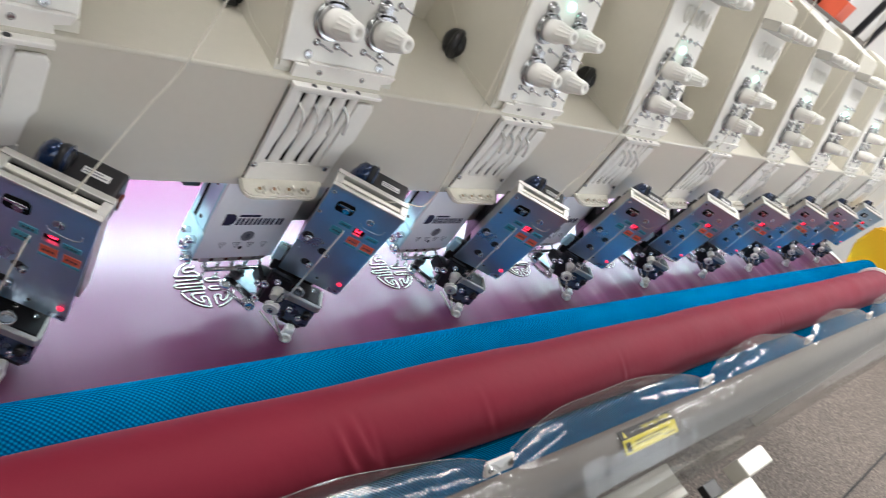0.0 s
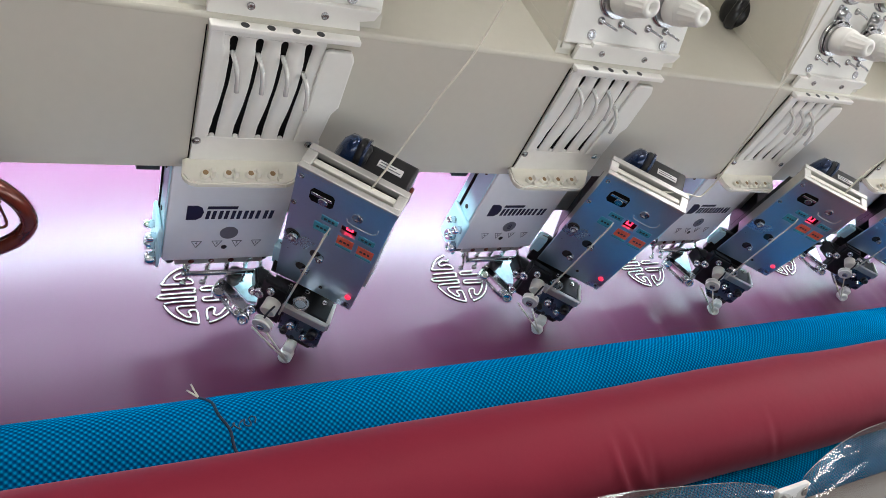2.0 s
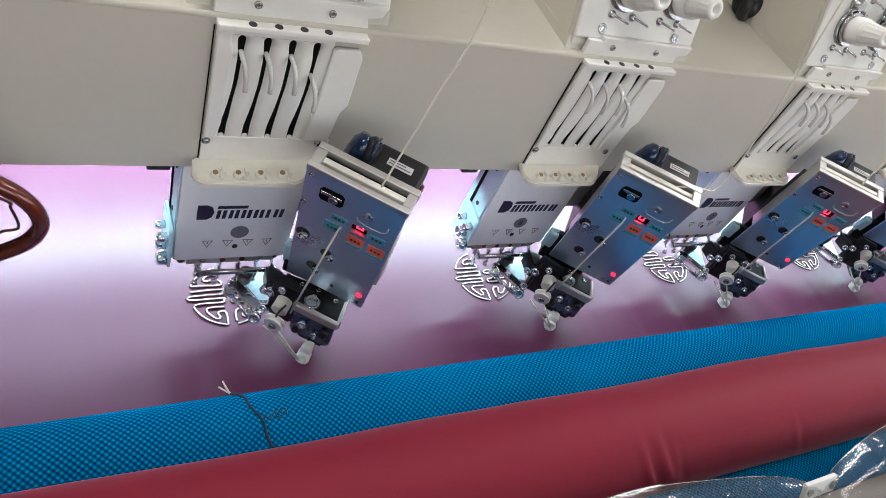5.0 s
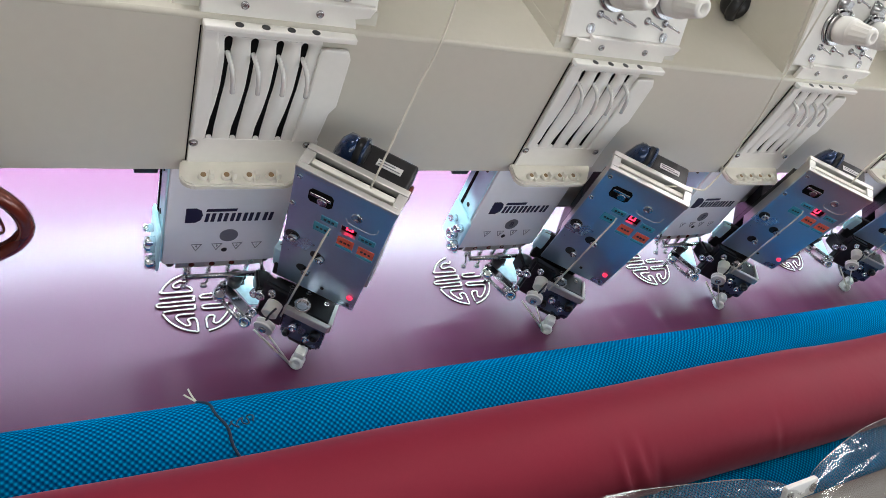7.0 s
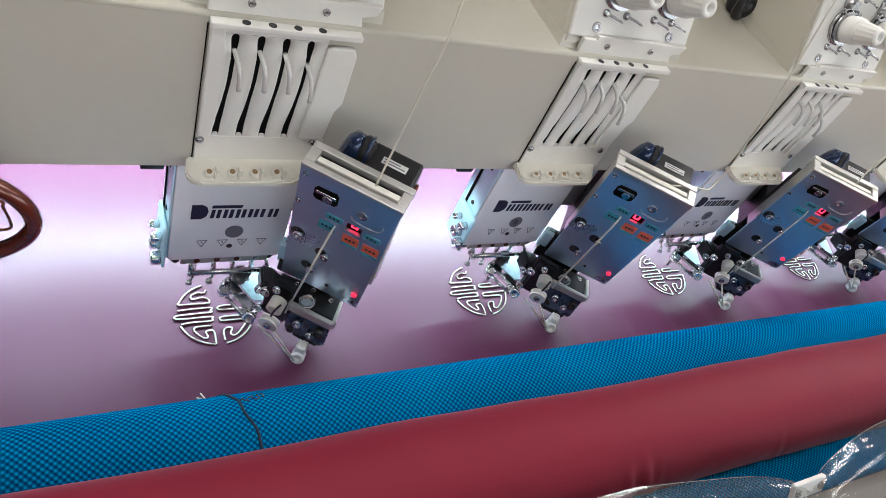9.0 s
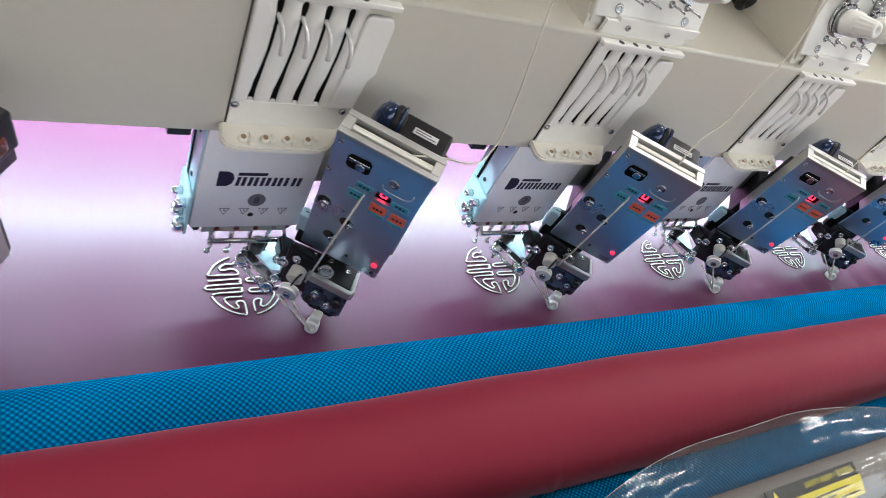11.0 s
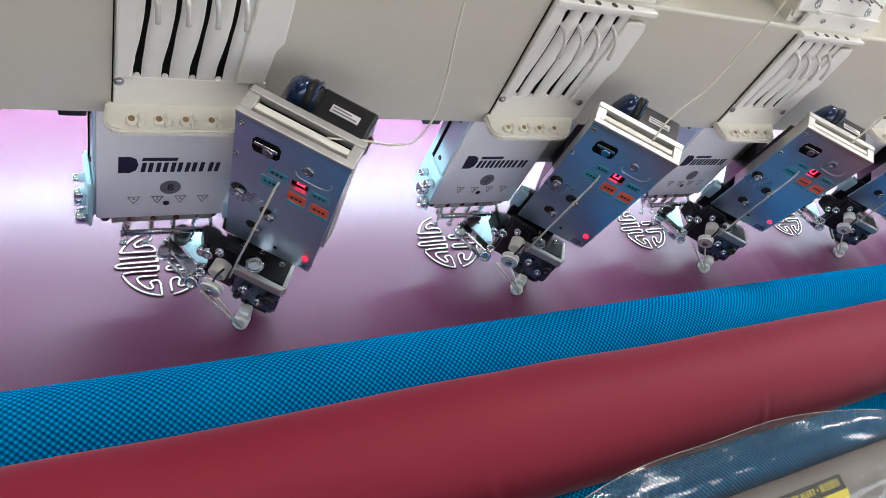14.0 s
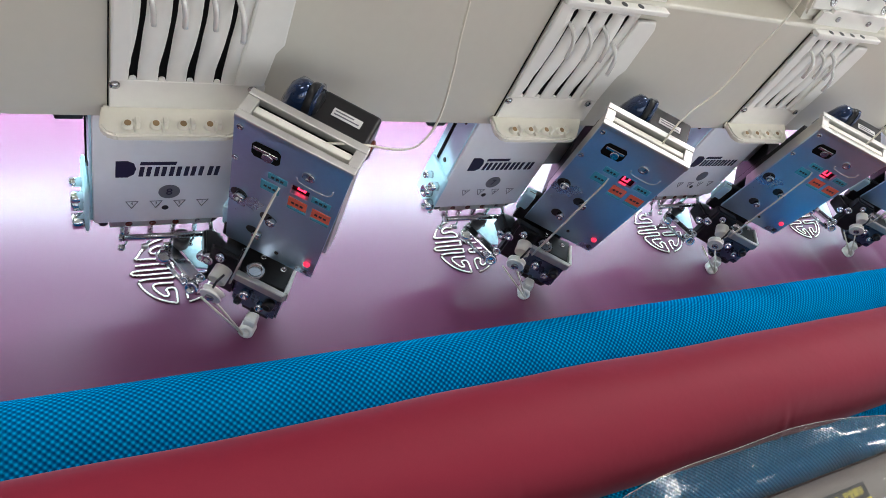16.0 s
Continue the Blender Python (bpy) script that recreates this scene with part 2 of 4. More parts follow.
# ---- mesh tools ----
def part(name, bm, mat, parent=None, label=""):
    me = bpy.data.meshes.new(name)
    bm.normal_update()
    bm.to_mesh(me)
    bm.free()
    me.materials.append(mat)
    ob = new(name, me)
    if parent:
        ob.parent = parent
    if label:
        ob["label"] = label
    return ob


def empty(name, m=None):
    ob = new(name)
    ob.empty_display_size = 0.05
    if m is not None:
        ob.matrix_world = m
    return ob


def block(bm, x0, x1, y0, y1, z0, z1, bevel=0.0, m=None):
    vs = [bm.verts.new((x, y, z)) for x in (x0, x1) for y in (y0, y1) for z in (z0, z1)]
    fs = [bm.faces.new([vs[i] for i in q]) for q in ((0, 1, 3, 2), (4, 6, 7, 5), (0, 4, 5, 1), (2, 3, 7, 6), (0, 2, 6, 4), (1, 5, 7, 3))]
    if m is not None:
        bmesh.ops.transform(bm, matrix=m, verts=vs)
    if bevel:
        es = list({e for f in fs for e in f.edges})
        bmesh.ops.bevel(bm, geom=es, offset=bevel, segments=2, affect="EDGES", profile=0.5)
    return bm


def rod(bm, a, b, r0, r1=None, seg=14, caps=True):
    a, b = Vector(a), Vector(b)
    r1 = r0 if r1 is None else r1
    q = (b - a).to_track_quat("Z", "Y").to_matrix()
    rings = []
    for c, r in ((a, r0), (b, r1)):
        rings.append([bm.verts.new(c + q @ Vector((r * math.cos(2 * math.pi * i / seg), r * math.sin(2 * math.pi * i / seg), 0))) for i in range(seg)])
    for i in range(seg):
        f = bm.faces.new((rings[0][i], rings[0][(i + 1) % seg], rings[1][(i + 1) % seg], rings[1][i]))
        f.smooth = True
    if caps:
        bm.faces.new(list(reversed(rings[0])))
        bm.faces.new(rings[1])
    return bm


def lathe(bm, a, axis, profile, seg=24):
    """Turned body: profile of (distance along the axis, radius) from a."""
    a, q = Vector(a), Vector(axis).normalized().to_track_quat("Z", "Y").to_matrix()
    rings = []
    for d, r in profile:
        rings.append([bm.verts.new(a + q @ Vector((r * math.cos(2 * math.pi * i / seg), r * math.sin(2 * math.pi * i / seg), d))) for i in range(seg)])
    for p, s in zip(rings, rings[1:]):
        for i in range(seg):
            f = bm.faces.new((p[i], p[(i + 1) % seg], s[(i + 1) % seg], s[i]))
            f.smooth = True
    bm.faces.new(list(reversed(rings[0])))
    bm.faces.new(rings[-1])
    return bm


def tube(bm, pts, r, seg=8, closed=False):
    pts = [Vector(p) for p in pts]
    n = len(pts)
    rings = []
    for i, p in enumerate(pts):
        d = (pts[(i + 1) % n] - pts[i - 1]) if closed else (pts[min(i + 1, n - 1)] - pts[max(i - 1, 0)])
        q = d.normalized().to_track_quat("Z", "Y").to_matrix()
        rings.append([bm.verts.new(p + q @ Vector((r * math.cos(2 * math.pi * k / seg), r * math.sin(2 * math.pi * k / seg), 0))) for k in range(seg)])
    for i in range(n if closed else n - 1):
        p, s = rings[i], rings[(i + 1) % n]
        off = min(range(seg), key=lambda o: (p[0].co - s[o].co).length)
        for k in range(seg):
            f = bm.faces.new((p[k], p[(k + 1) % seg], s[(k + 1 + off) % seg], s[(k + off) % seg]))
            f.smooth = True
    if not closed:
        bm.faces.new(list(reversed(rings[0])))
        bm.faces.new(rings[-1])
    return bm


def smooth_path(pts, steps=6):
    """Catmull-Rom through the points."""
    p = [Vector(q) for q in pts]
    p = [2 * p[0] - p[1]] + p + [2 * p[-1] - p[-2]]
    out = []
    for i in range(1, len(p) - 2):
        for s in range(steps):
            t = s / steps
            out.append(0.5 * (2 * p[i] + (p[i + 1] - p[i - 1]) * t + (2 * p[i - 1] - 5 * p[i] + 4 * p[i + 1] - p[i + 2]) * t * t + (3 * p[i] - p[i - 1] - 3 * p[i + 1] + p[i + 2]) * t ** 3))
    return out + [p[-2]]


def prism(bm, outline, depth, m=None, bevel=0.0):
    """A flat outline in x, z pushed back along y from 0 to depth."""
    a = [bm.verts.new((x, 0, z)) for x, z in outline]
    b = [bm.verts.new((x, depth, z)) for x, z in outline]
    k = len(a)
    fs = [bm.faces.new(a), bm.faces.new(list(reversed(b)))]
    for i in range(k):
        fs.append(bm.faces.new((a[(i + 1) % k], a[i], b[i], b[(i + 1) % k])))
    bmesh.ops.recalc_face_normals(bm, faces=fs)
    if m is not None:
        bmesh.ops.transform(bm, matrix=m, verts=a + b)
    if bevel:
        es = list({e for f in fs[:2] for e in f.edges})
        bmesh.ops.bevel(bm, geom=es, offset=bevel, segments=2, affect="EDGES", profile=0.5)
    return bm


def screw(bm, at, axis, r, h, socket=True):
    """A cap screw with a socket in its head."""
    if socket:
        lathe(bm, at, axis, [(0, r), (h * 0.8, r), (h, r * 0.86), (h, r * 0.5), (h * 0.45, r * 0.46)], 14)
    else:
        lathe(bm, at, axis, [(0, r), (h * 0.5, r * 0.92), (h, r * 0.4)], 14)
    return bm


def B():
    return bmesh.new()


def text_mesh(name, body, size, mat, parent, m, label=""):
    cu = bpy.data.curves.new(name, "FONT")
    cu.body, cu.size, cu.align_x, cu.align_y, cu.extrude = body, size, "CENTER", "CENTER", 0.00015
    cu.resolution_u = 3
    tmp = bpy.data.objects.new(name, cu)
    scene.collection.objects.link(tmp)
    dg = bpy.context.evaluated_depsgraph_get()
    me = bpy.data.meshes.new_from_object(tmp.evaluated_get(dg))
    bpy.data.objects.remove(tmp)
    me.transform(m)
    me.materials.clear()
    me.materials.append(mat)
    ob = new(name, me)
    ob.parent = parent
    if label:
        ob["label"] = label
    return ob


# ---- the room ----
def room():
    fl = B()
    block(fl, -6, 7.6, -4.2, 8.2, -0.1, 0.0)
    floor = tagged(part("floor", fl, FLOORM), "grey-brown speckled terrazzo workshop floor", "floor", kind="structure")
    joints = B()
    for jy in (-1.02, -2.4, 3.0):
        block(joints, -6, 7.4, jy - 0.006, jy + 0.006, 0.0005, 0.002)
    part("floor_joint", joints, STEELDARK, floor, "dark joint line in the floor")
    ce = B()
    block(ce, -6, 7.6, -4.2, 8.2, 3.2, 3.3)
    tagged(part("ceiling", ce, WALLM), "plain white painted workshop ceiling", "ceiling", kind="structure")
    for name, c in (("wall_east", (7.4, 7.6, -4.2, 8.2)), ("wall_west", (-6.1, -5.9, -4.2, 8.2)), ("wall_north", (-6, 7.6, 8.1, 8.3))):
        w = B()
        block(w, *c, 0, 3.2)
        tagged(part(name, w, WALLM), "plain white painted workshop wall", "wall", kind="structure")
    # long wall with windows behind the camera
    w = B()
    block(w, -6, 7.6, -4.35, -4.15, 0, 1.05)
    block(w, -6, 7.6, -4.35, -4.15, 2.65, 3.2)
    xs = [-3.1, -0.9, -0.3, 1.9, 2.5, 4.7, 5.3, 7.5]
    for a, b in ((-6, xs[0]), (xs[1], xs[2]), (xs[3], xs[4]), (xs[5], xs[6]), (xs[7], 7.6)):
        block(w, a, b, -4.35, -4.15, 1.05, 2.65)
    tagged(part("wall_south", w, WALLM), "white workshop wall with four wide windows", "wall", kind="structure")
    for tx, ty, watts in LAMPS:
        la = tagged(empty("tube_lamp", pose(tx, ty, 3.2)), "white ceiling lamp with a fluorescent tube", "lamp", "ceiling lamps")
        h = B()
        block(h, -0.68, 0.68, -0.18, 0.18, -0.05, 0.0, 0.008)
        part("housing", h, WHITE, la)
        g = B()
        rod(g, (-0.6, -0.09, -0.08), (0.6, -0.09, -0.08), 0.014)
        part("tube", g, TUBE, la)
        g = B()
        rod(g, (-0.6, 0.09, -0.08), (0.6, 0.09, -0.08), 0.014)
        part("tube", g, TUBE, la)


room()


# ---- the machine's beam, table and feet ----
def machine_beam():
    e = tagged(empty("machine_beam", pose(0, 0, HZ)), "long cream-painted steel beam of an embroidery machine", "beam")
    b = B()
    prof = [(0.0, -0.034), (0.0, 0.1420)]
    prof += [(0.0045 - 0.0045 * math.cos(radians(a)), 0.1420 + 0.0045 * math.sin(radians(a))) for a in (20, 40, 60, 80)]
    prof += [(0.24, 0.152), (0.24, -0.034)]
    x0, x1 = -1.0, 3.86
    va = [b.verts.new((x0, y, z)) for y, z in prof]
    vb = [b.verts.new((x1, y, z)) for y, z in prof]
    for i in range(len(prof)):
        j = (i + 1) % len(prof)
        f = b.faces.new((va[i], vb[i], vb[j], va[j]))
        f.smooth = 0 < i < 5
    b.faces.new(list(reversed(va))), b.faces.new(vb)
    bmesh.ops.recalc_face_normals(b, faces=b.faces)
    part("body", b, CREAM, e)
    r = B()
    block(r, x0, x1, 0.24, 0.46, 0.02, 0.46, 0.01)
    part("rear_housing", r, CREAM, e)
    s = B()
    block(s, x0, x1, 0.330, 0.360, 0.004, 0.0195, 0.002)
    part("light_strip", s, STRIP, e, "white work-light strip")
    f = B()
    for x in (-0.9, 3.7):
        block(f, x - 0.08, x + 0.08, 0.2, 0.42, -HZ, 0.02, 0.01)
    part("foot", f, CREAM, e)
    return e


machine_beam()


def machine_table():
    t = B()
    block(t, -1.0, 3.75, -0.17, 0.9, TABLE - 0.035, TABLE - 0.004, 0.003)
    e = tagged(empty("machine_table", pose(0, 0, 0)), "flat table of the embroidery machine under the cloth", "table")
    part("tabletop", t, PLATE, e)
    for x in (-0.9, 3.6):
        for y in (-0.1, 0.8):
            l = B()
            block(l, x - 0.03, x + 0.03, y - 0.03, y + 0.03, 0, TABLE - 0.035, 0.004)
            part("leg", l, CREAM, e)


machine_table()


# ---- embroidery head ----
def slot_x(i, z):
    zs = [0.0112, 0.027, 0.0435, 0.0780, 0.1102, 0.1291]
    xs = [0.0138, 0.0142, 0.0160, 0.0193, 0.0197, 0.0190]
    return float(np.interp(z, zs, xs)) + 0.0229 * i


def slot_w(z):
    return float(np.interp(z, [0.011, 0.03, 0.058, 0.106, 0.117, 0.124, 0.1275, 0.1291, 0.130], [0.0034, 0.0034, 0.0024, 0.0024, 0.0030, 0.0040, 0.0036, 0.0024, 0.0010]))


def embroidery_head():
    e = tagged(empty("embroidery_head", pose(0, 0, HZ)), "white four-needle embroidery head on the cream beam", "sewing head", "row of embroidery heads")
    zs = [0.0112 + (0.1295 - 0.0112) * i / 15 for i in range(15)] + [0.1255, 0.1275, 0.1291, 0.130]
    # front cover: strips between four curved slots, raised borders
    face, back = -0.003, -0.0008
    edges = [[(0.004, z) for z in zs]]
    for i in range(4):
        edges.append([(slot_x(i, z) - slot_w(z), z) for z in zs])
        edges.append([(slot_x(i, z) + slot_w(z), z) for z in zs])
    edges.append([(0.104 - 0.005 * (0.130 - z) / 0.119, z) for z in zs])
    for s in range(0, len(edges), 2):
        c = B()
        l, r = edges[s], edges[s + 1]
        # scooped to the right of each slot
        deep = [0.0016 * math.sin(math.pi * j / (len(zs) - 1)) * (s > 0) for j in range(len(zs))]
        fl = [c.verts.new((x, face + h, z)) for (x, z), h in zip(l, deep)]
        proud = [0.0018 * (s < 8) * max(0.0, min(1.0, (z - 0.022) / 0.03)) * min(1.0, (0.131 - z) / 0.006) for z in zs]
        fm = [c.verts.new((xl + 0.5 * (xr - xl), face + 0.35 * h - 0.6 * p, z)) for (xl, z), (xr, z2), h, p in zip(l, r, deep, proud)]
        fr = [c.verts.new((x, face - p, z)) for (x, z), p in zip(r, proud)]
        bl = [c.verts.new((x, back, z)) for x, z in l]
        br = [c.verts.new((x, back, z)) for x, z in r]
        for j in range(len(zs) - 1):
            for pa, pb in ((fl, fm), (fm, fr)):
                f = c.faces.new((pa[j], pb[j], pb[j + 1], pa[j + 1]))
                f.smooth = True
            c.faces.new((fr[j], br[j], br[j + 1], fr[j + 1]))
            c.faces.new((bl[j], fl[j], fl[j + 1], bl[j + 1]))
        part("cover_strip", c, WHITE, e)
    c = B()
    block(c, 0.0101, 0.104, face, back, 0.130, 0.1365)
    part("cover_head", c, WHITE, e)
    c = B()
    block(c, -0.004, 0.126, face - 0.0005, back, -0.023, 0.0112, 0.0008)
    part("front_cover", c, WHITE, e)
    for i in range(4):
        c = B()
        x = slot_x(i, 0.0112)
        lathe(c, (x, -0.0012, 0.0125), (0, -1, 0), [(0, 0.0028), (0.0016, 0.0028)], 10)
        part("slot_bumper", c, WHITE, e, "grey rubber bumper in the slot's end")
    # black sheet close behind the strips, standing for the shade of deep slots
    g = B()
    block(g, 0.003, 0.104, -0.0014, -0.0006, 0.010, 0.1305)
    part("slot_backing", g, DARK, e, "black sheet standing for the shade inside the slots")
    sm = B()
    block(sm, -0.0054, -0.0044, -0.0012, -0.0002, -0.033, 0.1365)
    part("cover_gap", sm, DARK, e, "dark gap beside the cover")
    lb = B()
    prism(lb, [(-0.0035, 0.0115), (0.0085, 0.0115), (0.0115, 0.03), (0.0125, 0.115), (0.010, 0.125), (0.010, 0.1365), (-0.0035, 0.1365)], 0.0062, pose(0, -0.0066, 0), 0.002)
    part("left_border", lb, WHITE, e)
    rb = B()
    prism(rb, [(0.0975, 0.0108), (0.1040, 0.1245), (0.1080, 0.1270), (0.1300, 0.1270), (0.1330, 0.122), (0.1350, 0.117), (0.1345, 0.060), (0.1285, 0.050), (0.1235, 0.0108)], 0.0055, pose(0, -0.0060, 0), 0.0022)
    part("right_border", rb, WHITE, e)
    le = B()
    block(le, -0.004, 0.134, -0.010, 0.006, 0.1372, 0.1430, 0.0012)
    part("top_ledge", le, WHITE, e)
    ho = B()
    for i in range(4):
        lathe(ho, (0.026 + 0.0229 * i, -0.0045, 0.1430), (0, 0, 1), [(0, 0.0038), (0.0004, 0.0038)], 14)
    part("thread_hole", ho, STEELDARK, e)
    for i in range(4):
        lv = B()
        x = slot_x(i, 0.1)
        pts = smooth_path([(x, -0.002, 0.113), (x + 0.0012, -0.012, 0.110), (x + 0.0028, -0.0180, 0.104), (x + 0.0042, -0.0200, 0.095), (x + 0.0050, -0.0205, 0.082)], 4)
        tube(lv, pts, 0.0023, 8)
        part("take_up_lever", lv, LEVER, e, "thin white take-up lever")
    for x, z in ((0.0, 0.0055), (0.1145, 0.006)):
        s = B()
        screw(s, (x, face, z), (0, -1, 0), 0.0045, 0.003, False)
        part("screw", s, STEEL, e)
    # lip with four thread spouts
    lp = B()
    out = [(-0.010, 0.0), (-0.014, -0.024), (-0.010, -0.033), (-0.002, -0.0370), (0.090, -0.0370), (0.098, -0.033), (0.106, -0.024), (0.124, 0.0)]
    va = [lp.verts.new((x, y, -0.020)) for x, y in out]
    vb = [lp.verts.new((x, y, -0.028)) for x, y in out]
    lp.faces.new(va), lp.faces.new(list(reversed(vb)))
    for i in range(len(out)):
        j = (i + 1) % len(out)
        lp.faces.new((va[j], va[i], vb[i], vb[j]))
    bmesh.ops.recalc_face_normals(lp, faces=lp.faces)
    bmesh.ops.bevel(lp, geom=list(lp.edges), offset=0.002, segments=2, affect="EDGES")
    part("lip", lp, IVORY, e, "ivory plastic lip")
    for i in range(4):
        sp = B()
        x = 0.008 + 0.0225 * i
        lathe(sp, (x, -0.026, -0.020), (0, -0.2, 1), [(0, 0.0052), (0.003, 0.005), (0.005, 0.0042), (0.005, 0.0022), (0.002, 0.002)], 14)
        block(sp, x + 0.006, x + 0.010, -0.030, -0.022, -0.020, -0.012, 0.0008)
        block(sp, x + 0.0045, x + 0.0062, -0.034, -0.020, -0.020, -0.0165, 0.0006)
        spout = part("thread_spout", sp, IVORY, e)
        ey = B()
        lathe(ey, (x, -0.0268, -0.0165), (0, -0.2, 1), [(0, 0.0028), (0.0021, 0.0028)], 12)
        part("eye", ey, SPOUTEYE, spout, "brown ceramic eye")
    # face plate with its printing
    pl = B()
    prism(pl, [(-0.0175, -0.036), (-0.0175, -0.187), (-0.0145, -0.190), (0.112, -0.190), (0.1155, -0.187), (0.1155, -0.030), (-0.010, -0.030)], 0.05, pose(0, 0.001, 0), 0.001)
    fp = part("face_plate", pl, PLATE, e)
    sd = B()
    block(sd, -0.0200, -0.0178, 0.004, 0.050, -0.188, -0.036, 0.0006)
    part("side_plate", sd, SIDE, e, "side plate with the strip's cool light put into its colour")
    st = B()
    block(st, -0.0215, -0.0201, 0.034, 0.0385, -0.150, -0.036)
    part("side_slot", st, DARK, e)
    for y, z in ((0.020, -0.052), (0.022, -0.12), (0.043, -0.05)):
        s = B()
        screw(s, (-0.0201, y, z), (-1, 0, 0), 0.0032, 0.0012)
        part("side_screw", s, STEELDARK, e)
    bx = B()
    block(bx, -0.046, -0.0205, 0.052, 0.078, -0.092, -0.058, 0.002)
    part("sensor_box", bx, BLACK, e, "black sensor box")
    br = B()
    block(br, -0.026, -0.0205, -0.006, 0.045, -0.195, -0.13, 0.004)
    part("side_bracket", br, SIDE, e)
    for y, z, r in ((-0.002, -0.180, 0.0085), (0.012, -0.168, 0.0085), (0.004, -0.150, 0.006), (0.024, -0.150, 0.005)):
        s = B()
        screw(s, (-0.026, y, z), (-1, 0, 0), r, 0.011)
        part("side_bolt", s, CHROME, e)
    fy = 0.0004
    bars = [[(0.0022, -0.1175), (0.0022, -0.0945), (0.013, -0.0945), (0.0185, -0.098), (0.0205, -0.1055), (0.0185, -0.1135), (0.013, -0.1175)]]
    for k in range(6):
        x = 0.0228 + 0.0140 * k - (0.005 if k == 5 else 0)
        for dx in ((0.0,) if k == 4 else (0.0, 0.0066)):
            w = 0.0040
            bars.append([(x + dx, -0.1165), (x + dx + w, -0.1165), (x + dx + w + 0.0014, -0.1030), (x + dx + 0.0014, -0.1030)])
    bars.append([(0.0235, -0.1000), (0.0565, -0.1000), (0.0575, -0.0958), (0.0245, -0.0958)])
    for pts in bars:
        lg = B()
        prism(lg, pts, 0.0006, pose(0, fy, 0))
        part("printed_bar", lg, INK, e, "dark navy printed maker's mark")
    ci = B()
    lathe(ci, (0.053, 0.001, -0.1413), (0, -1, 0), [(0, 0.0105), (0.0005, 0.0105)], 28)
    part("number_disc", ci, GREYINK, e, "grey disc with the head's number")
    tr = B()
    for i in range(4):
        x, z = 0.018 + 0.0231 * i, -0.1610
        o, q = 0.0062, 0.0051
        a = [(x - o, z + 0.0055), (x + o, z + 0.0055), (x, z - 0.0065)]
        b2 = [(x - q, z + 0.0048), (x + q, z + 0.0048), (x, z - 0.0049)]
        for j in range(3):
            j2 = (j + 1) % 3
            prism(tr, [a[j], a[j2], b2[j2], b2[j]], 0.0005, pose(0, 0.0006, 0))
    part("needle_mark", tr, GREYINK, e, "printed triangles with needle numbers")
    for i in range(4):
        text_mesh("needle_number", str(4 - i), 0.0055, GREYINK, e, pose(0.018 + 0.0231 * i, 0.0006, -0.1592, 90, 0, 0))
    ov = B()
    lathe(ov, (0.0505, 0.001, -0.1672), (0, -1, 0), [(0, 0.0034), (0.0005, 0.0034)], 16)
    part("sight_hole", ov, STEELDARK, e)
    # needle clamps, bar and presser feet below the plate
    nb = B()
    block(nb, -0.002, 0.102, 0.004, 0.05, -0.2025, -0.1905, 0.001)
    part("needle_base", nb, SILVER, e, "grey needle base with red-rimmed clamps")
    nc = B()
    block(nc, -0.0165, 0.1145, 0.012, 0.048, -0.198, -0.1902, 0.001)
    part("base_block", nc, BLACK, e)
    for i in range(4):
        s = B()
        x = 0.0165 + 0.0235 * i
        screw(s, (x, 0.004, -0.1965), (0, -1, 0), 0.0036, 0.0012)
        part("clamp_screw", s, COPPER if i < 3 else STEEL, e)
        p = B()
        rod(p, (x, 0.014, -0.198), (x, 0.014, -0.226), 0.003)
        tube(p, [(x, 0.014, -0.224), (x - 0.002, 0.004, -0.230), (x - 0.006, 0.000, -0.233)], 0.0016, 8)
        lathe(p, (x - 0.007, 0.000, -0.231), (0, -0.5, -1), [(0, 0.0034), (0.004, 0.0042), (0.004, 0.0024)], 12)
        part("presser_foot", p, STEEL, e)
    ba = B()
    rod(ba, (0.008, -0.004, -0.211), (0.104, -0.004, -0.211), 0.0036)
    for x in (0.010, 0.102):
        rod(ba, (x, 0.012, -0.199), (x, -0.004, -0.211), 0.0024)
        lathe(ba, (x - 0.004 if x < 0.05 else x, -0.004, -0.211), (1, 0, 0), [(0, 0.004), (0.004, 0.004)], 12)
    part("guard_bar", ba, STEEL, e)
    for x in (-0.008, 0.103):
        s = B()
        lathe(s, (x, 0.0065, -0.195), (0, -1, 0), [(0, 0.0045), (0.002, 0.0045)], 12)
        part("base_hole", s, BLACK, e)
    sh = B()
    block(sh, 0.100, 0.160, 0.014, 0.06, -0.125, -0.034, 0.006)
    part("inner_housing", sh, SILVER, e)
    # tension unit on top, leaning back
    tilt = math.atan2(0.07, 0.175)
    T = pose(0, 0.009, 0.150) @ Matrix.Rotation(-tilt, 4, "X")
    tb = B()
    prof = [(0.0, 0.150), (0.135, 0.487), (0.26, 0.50), (0.26, 0.24), (0.115, 0.162), (0.085, 0.150)]
    va = [tb.verts.new((-0.027, y + 0.009, z)) for y, z in prof]
    vb = [tb.verts.new((0.157, y + 0.009, z)) for y, z in prof]
    tb.faces.new(va), tb.faces.new(list(reversed(vb)))
    for i in range(len(prof)):
        j = (i + 1) % len(prof)
        tb.faces.new((va[i], va[j], vb[j], vb[i]))
    bmesh.ops.recalc_face_normals(tb, faces=tb.faces)
    bmesh.ops.bevel(tb, geom=list(tb.edges), offset=0.004, segments=2, affect="EDGES")
    part("tension_housing", tb, CREAM, e)
    ft = B()
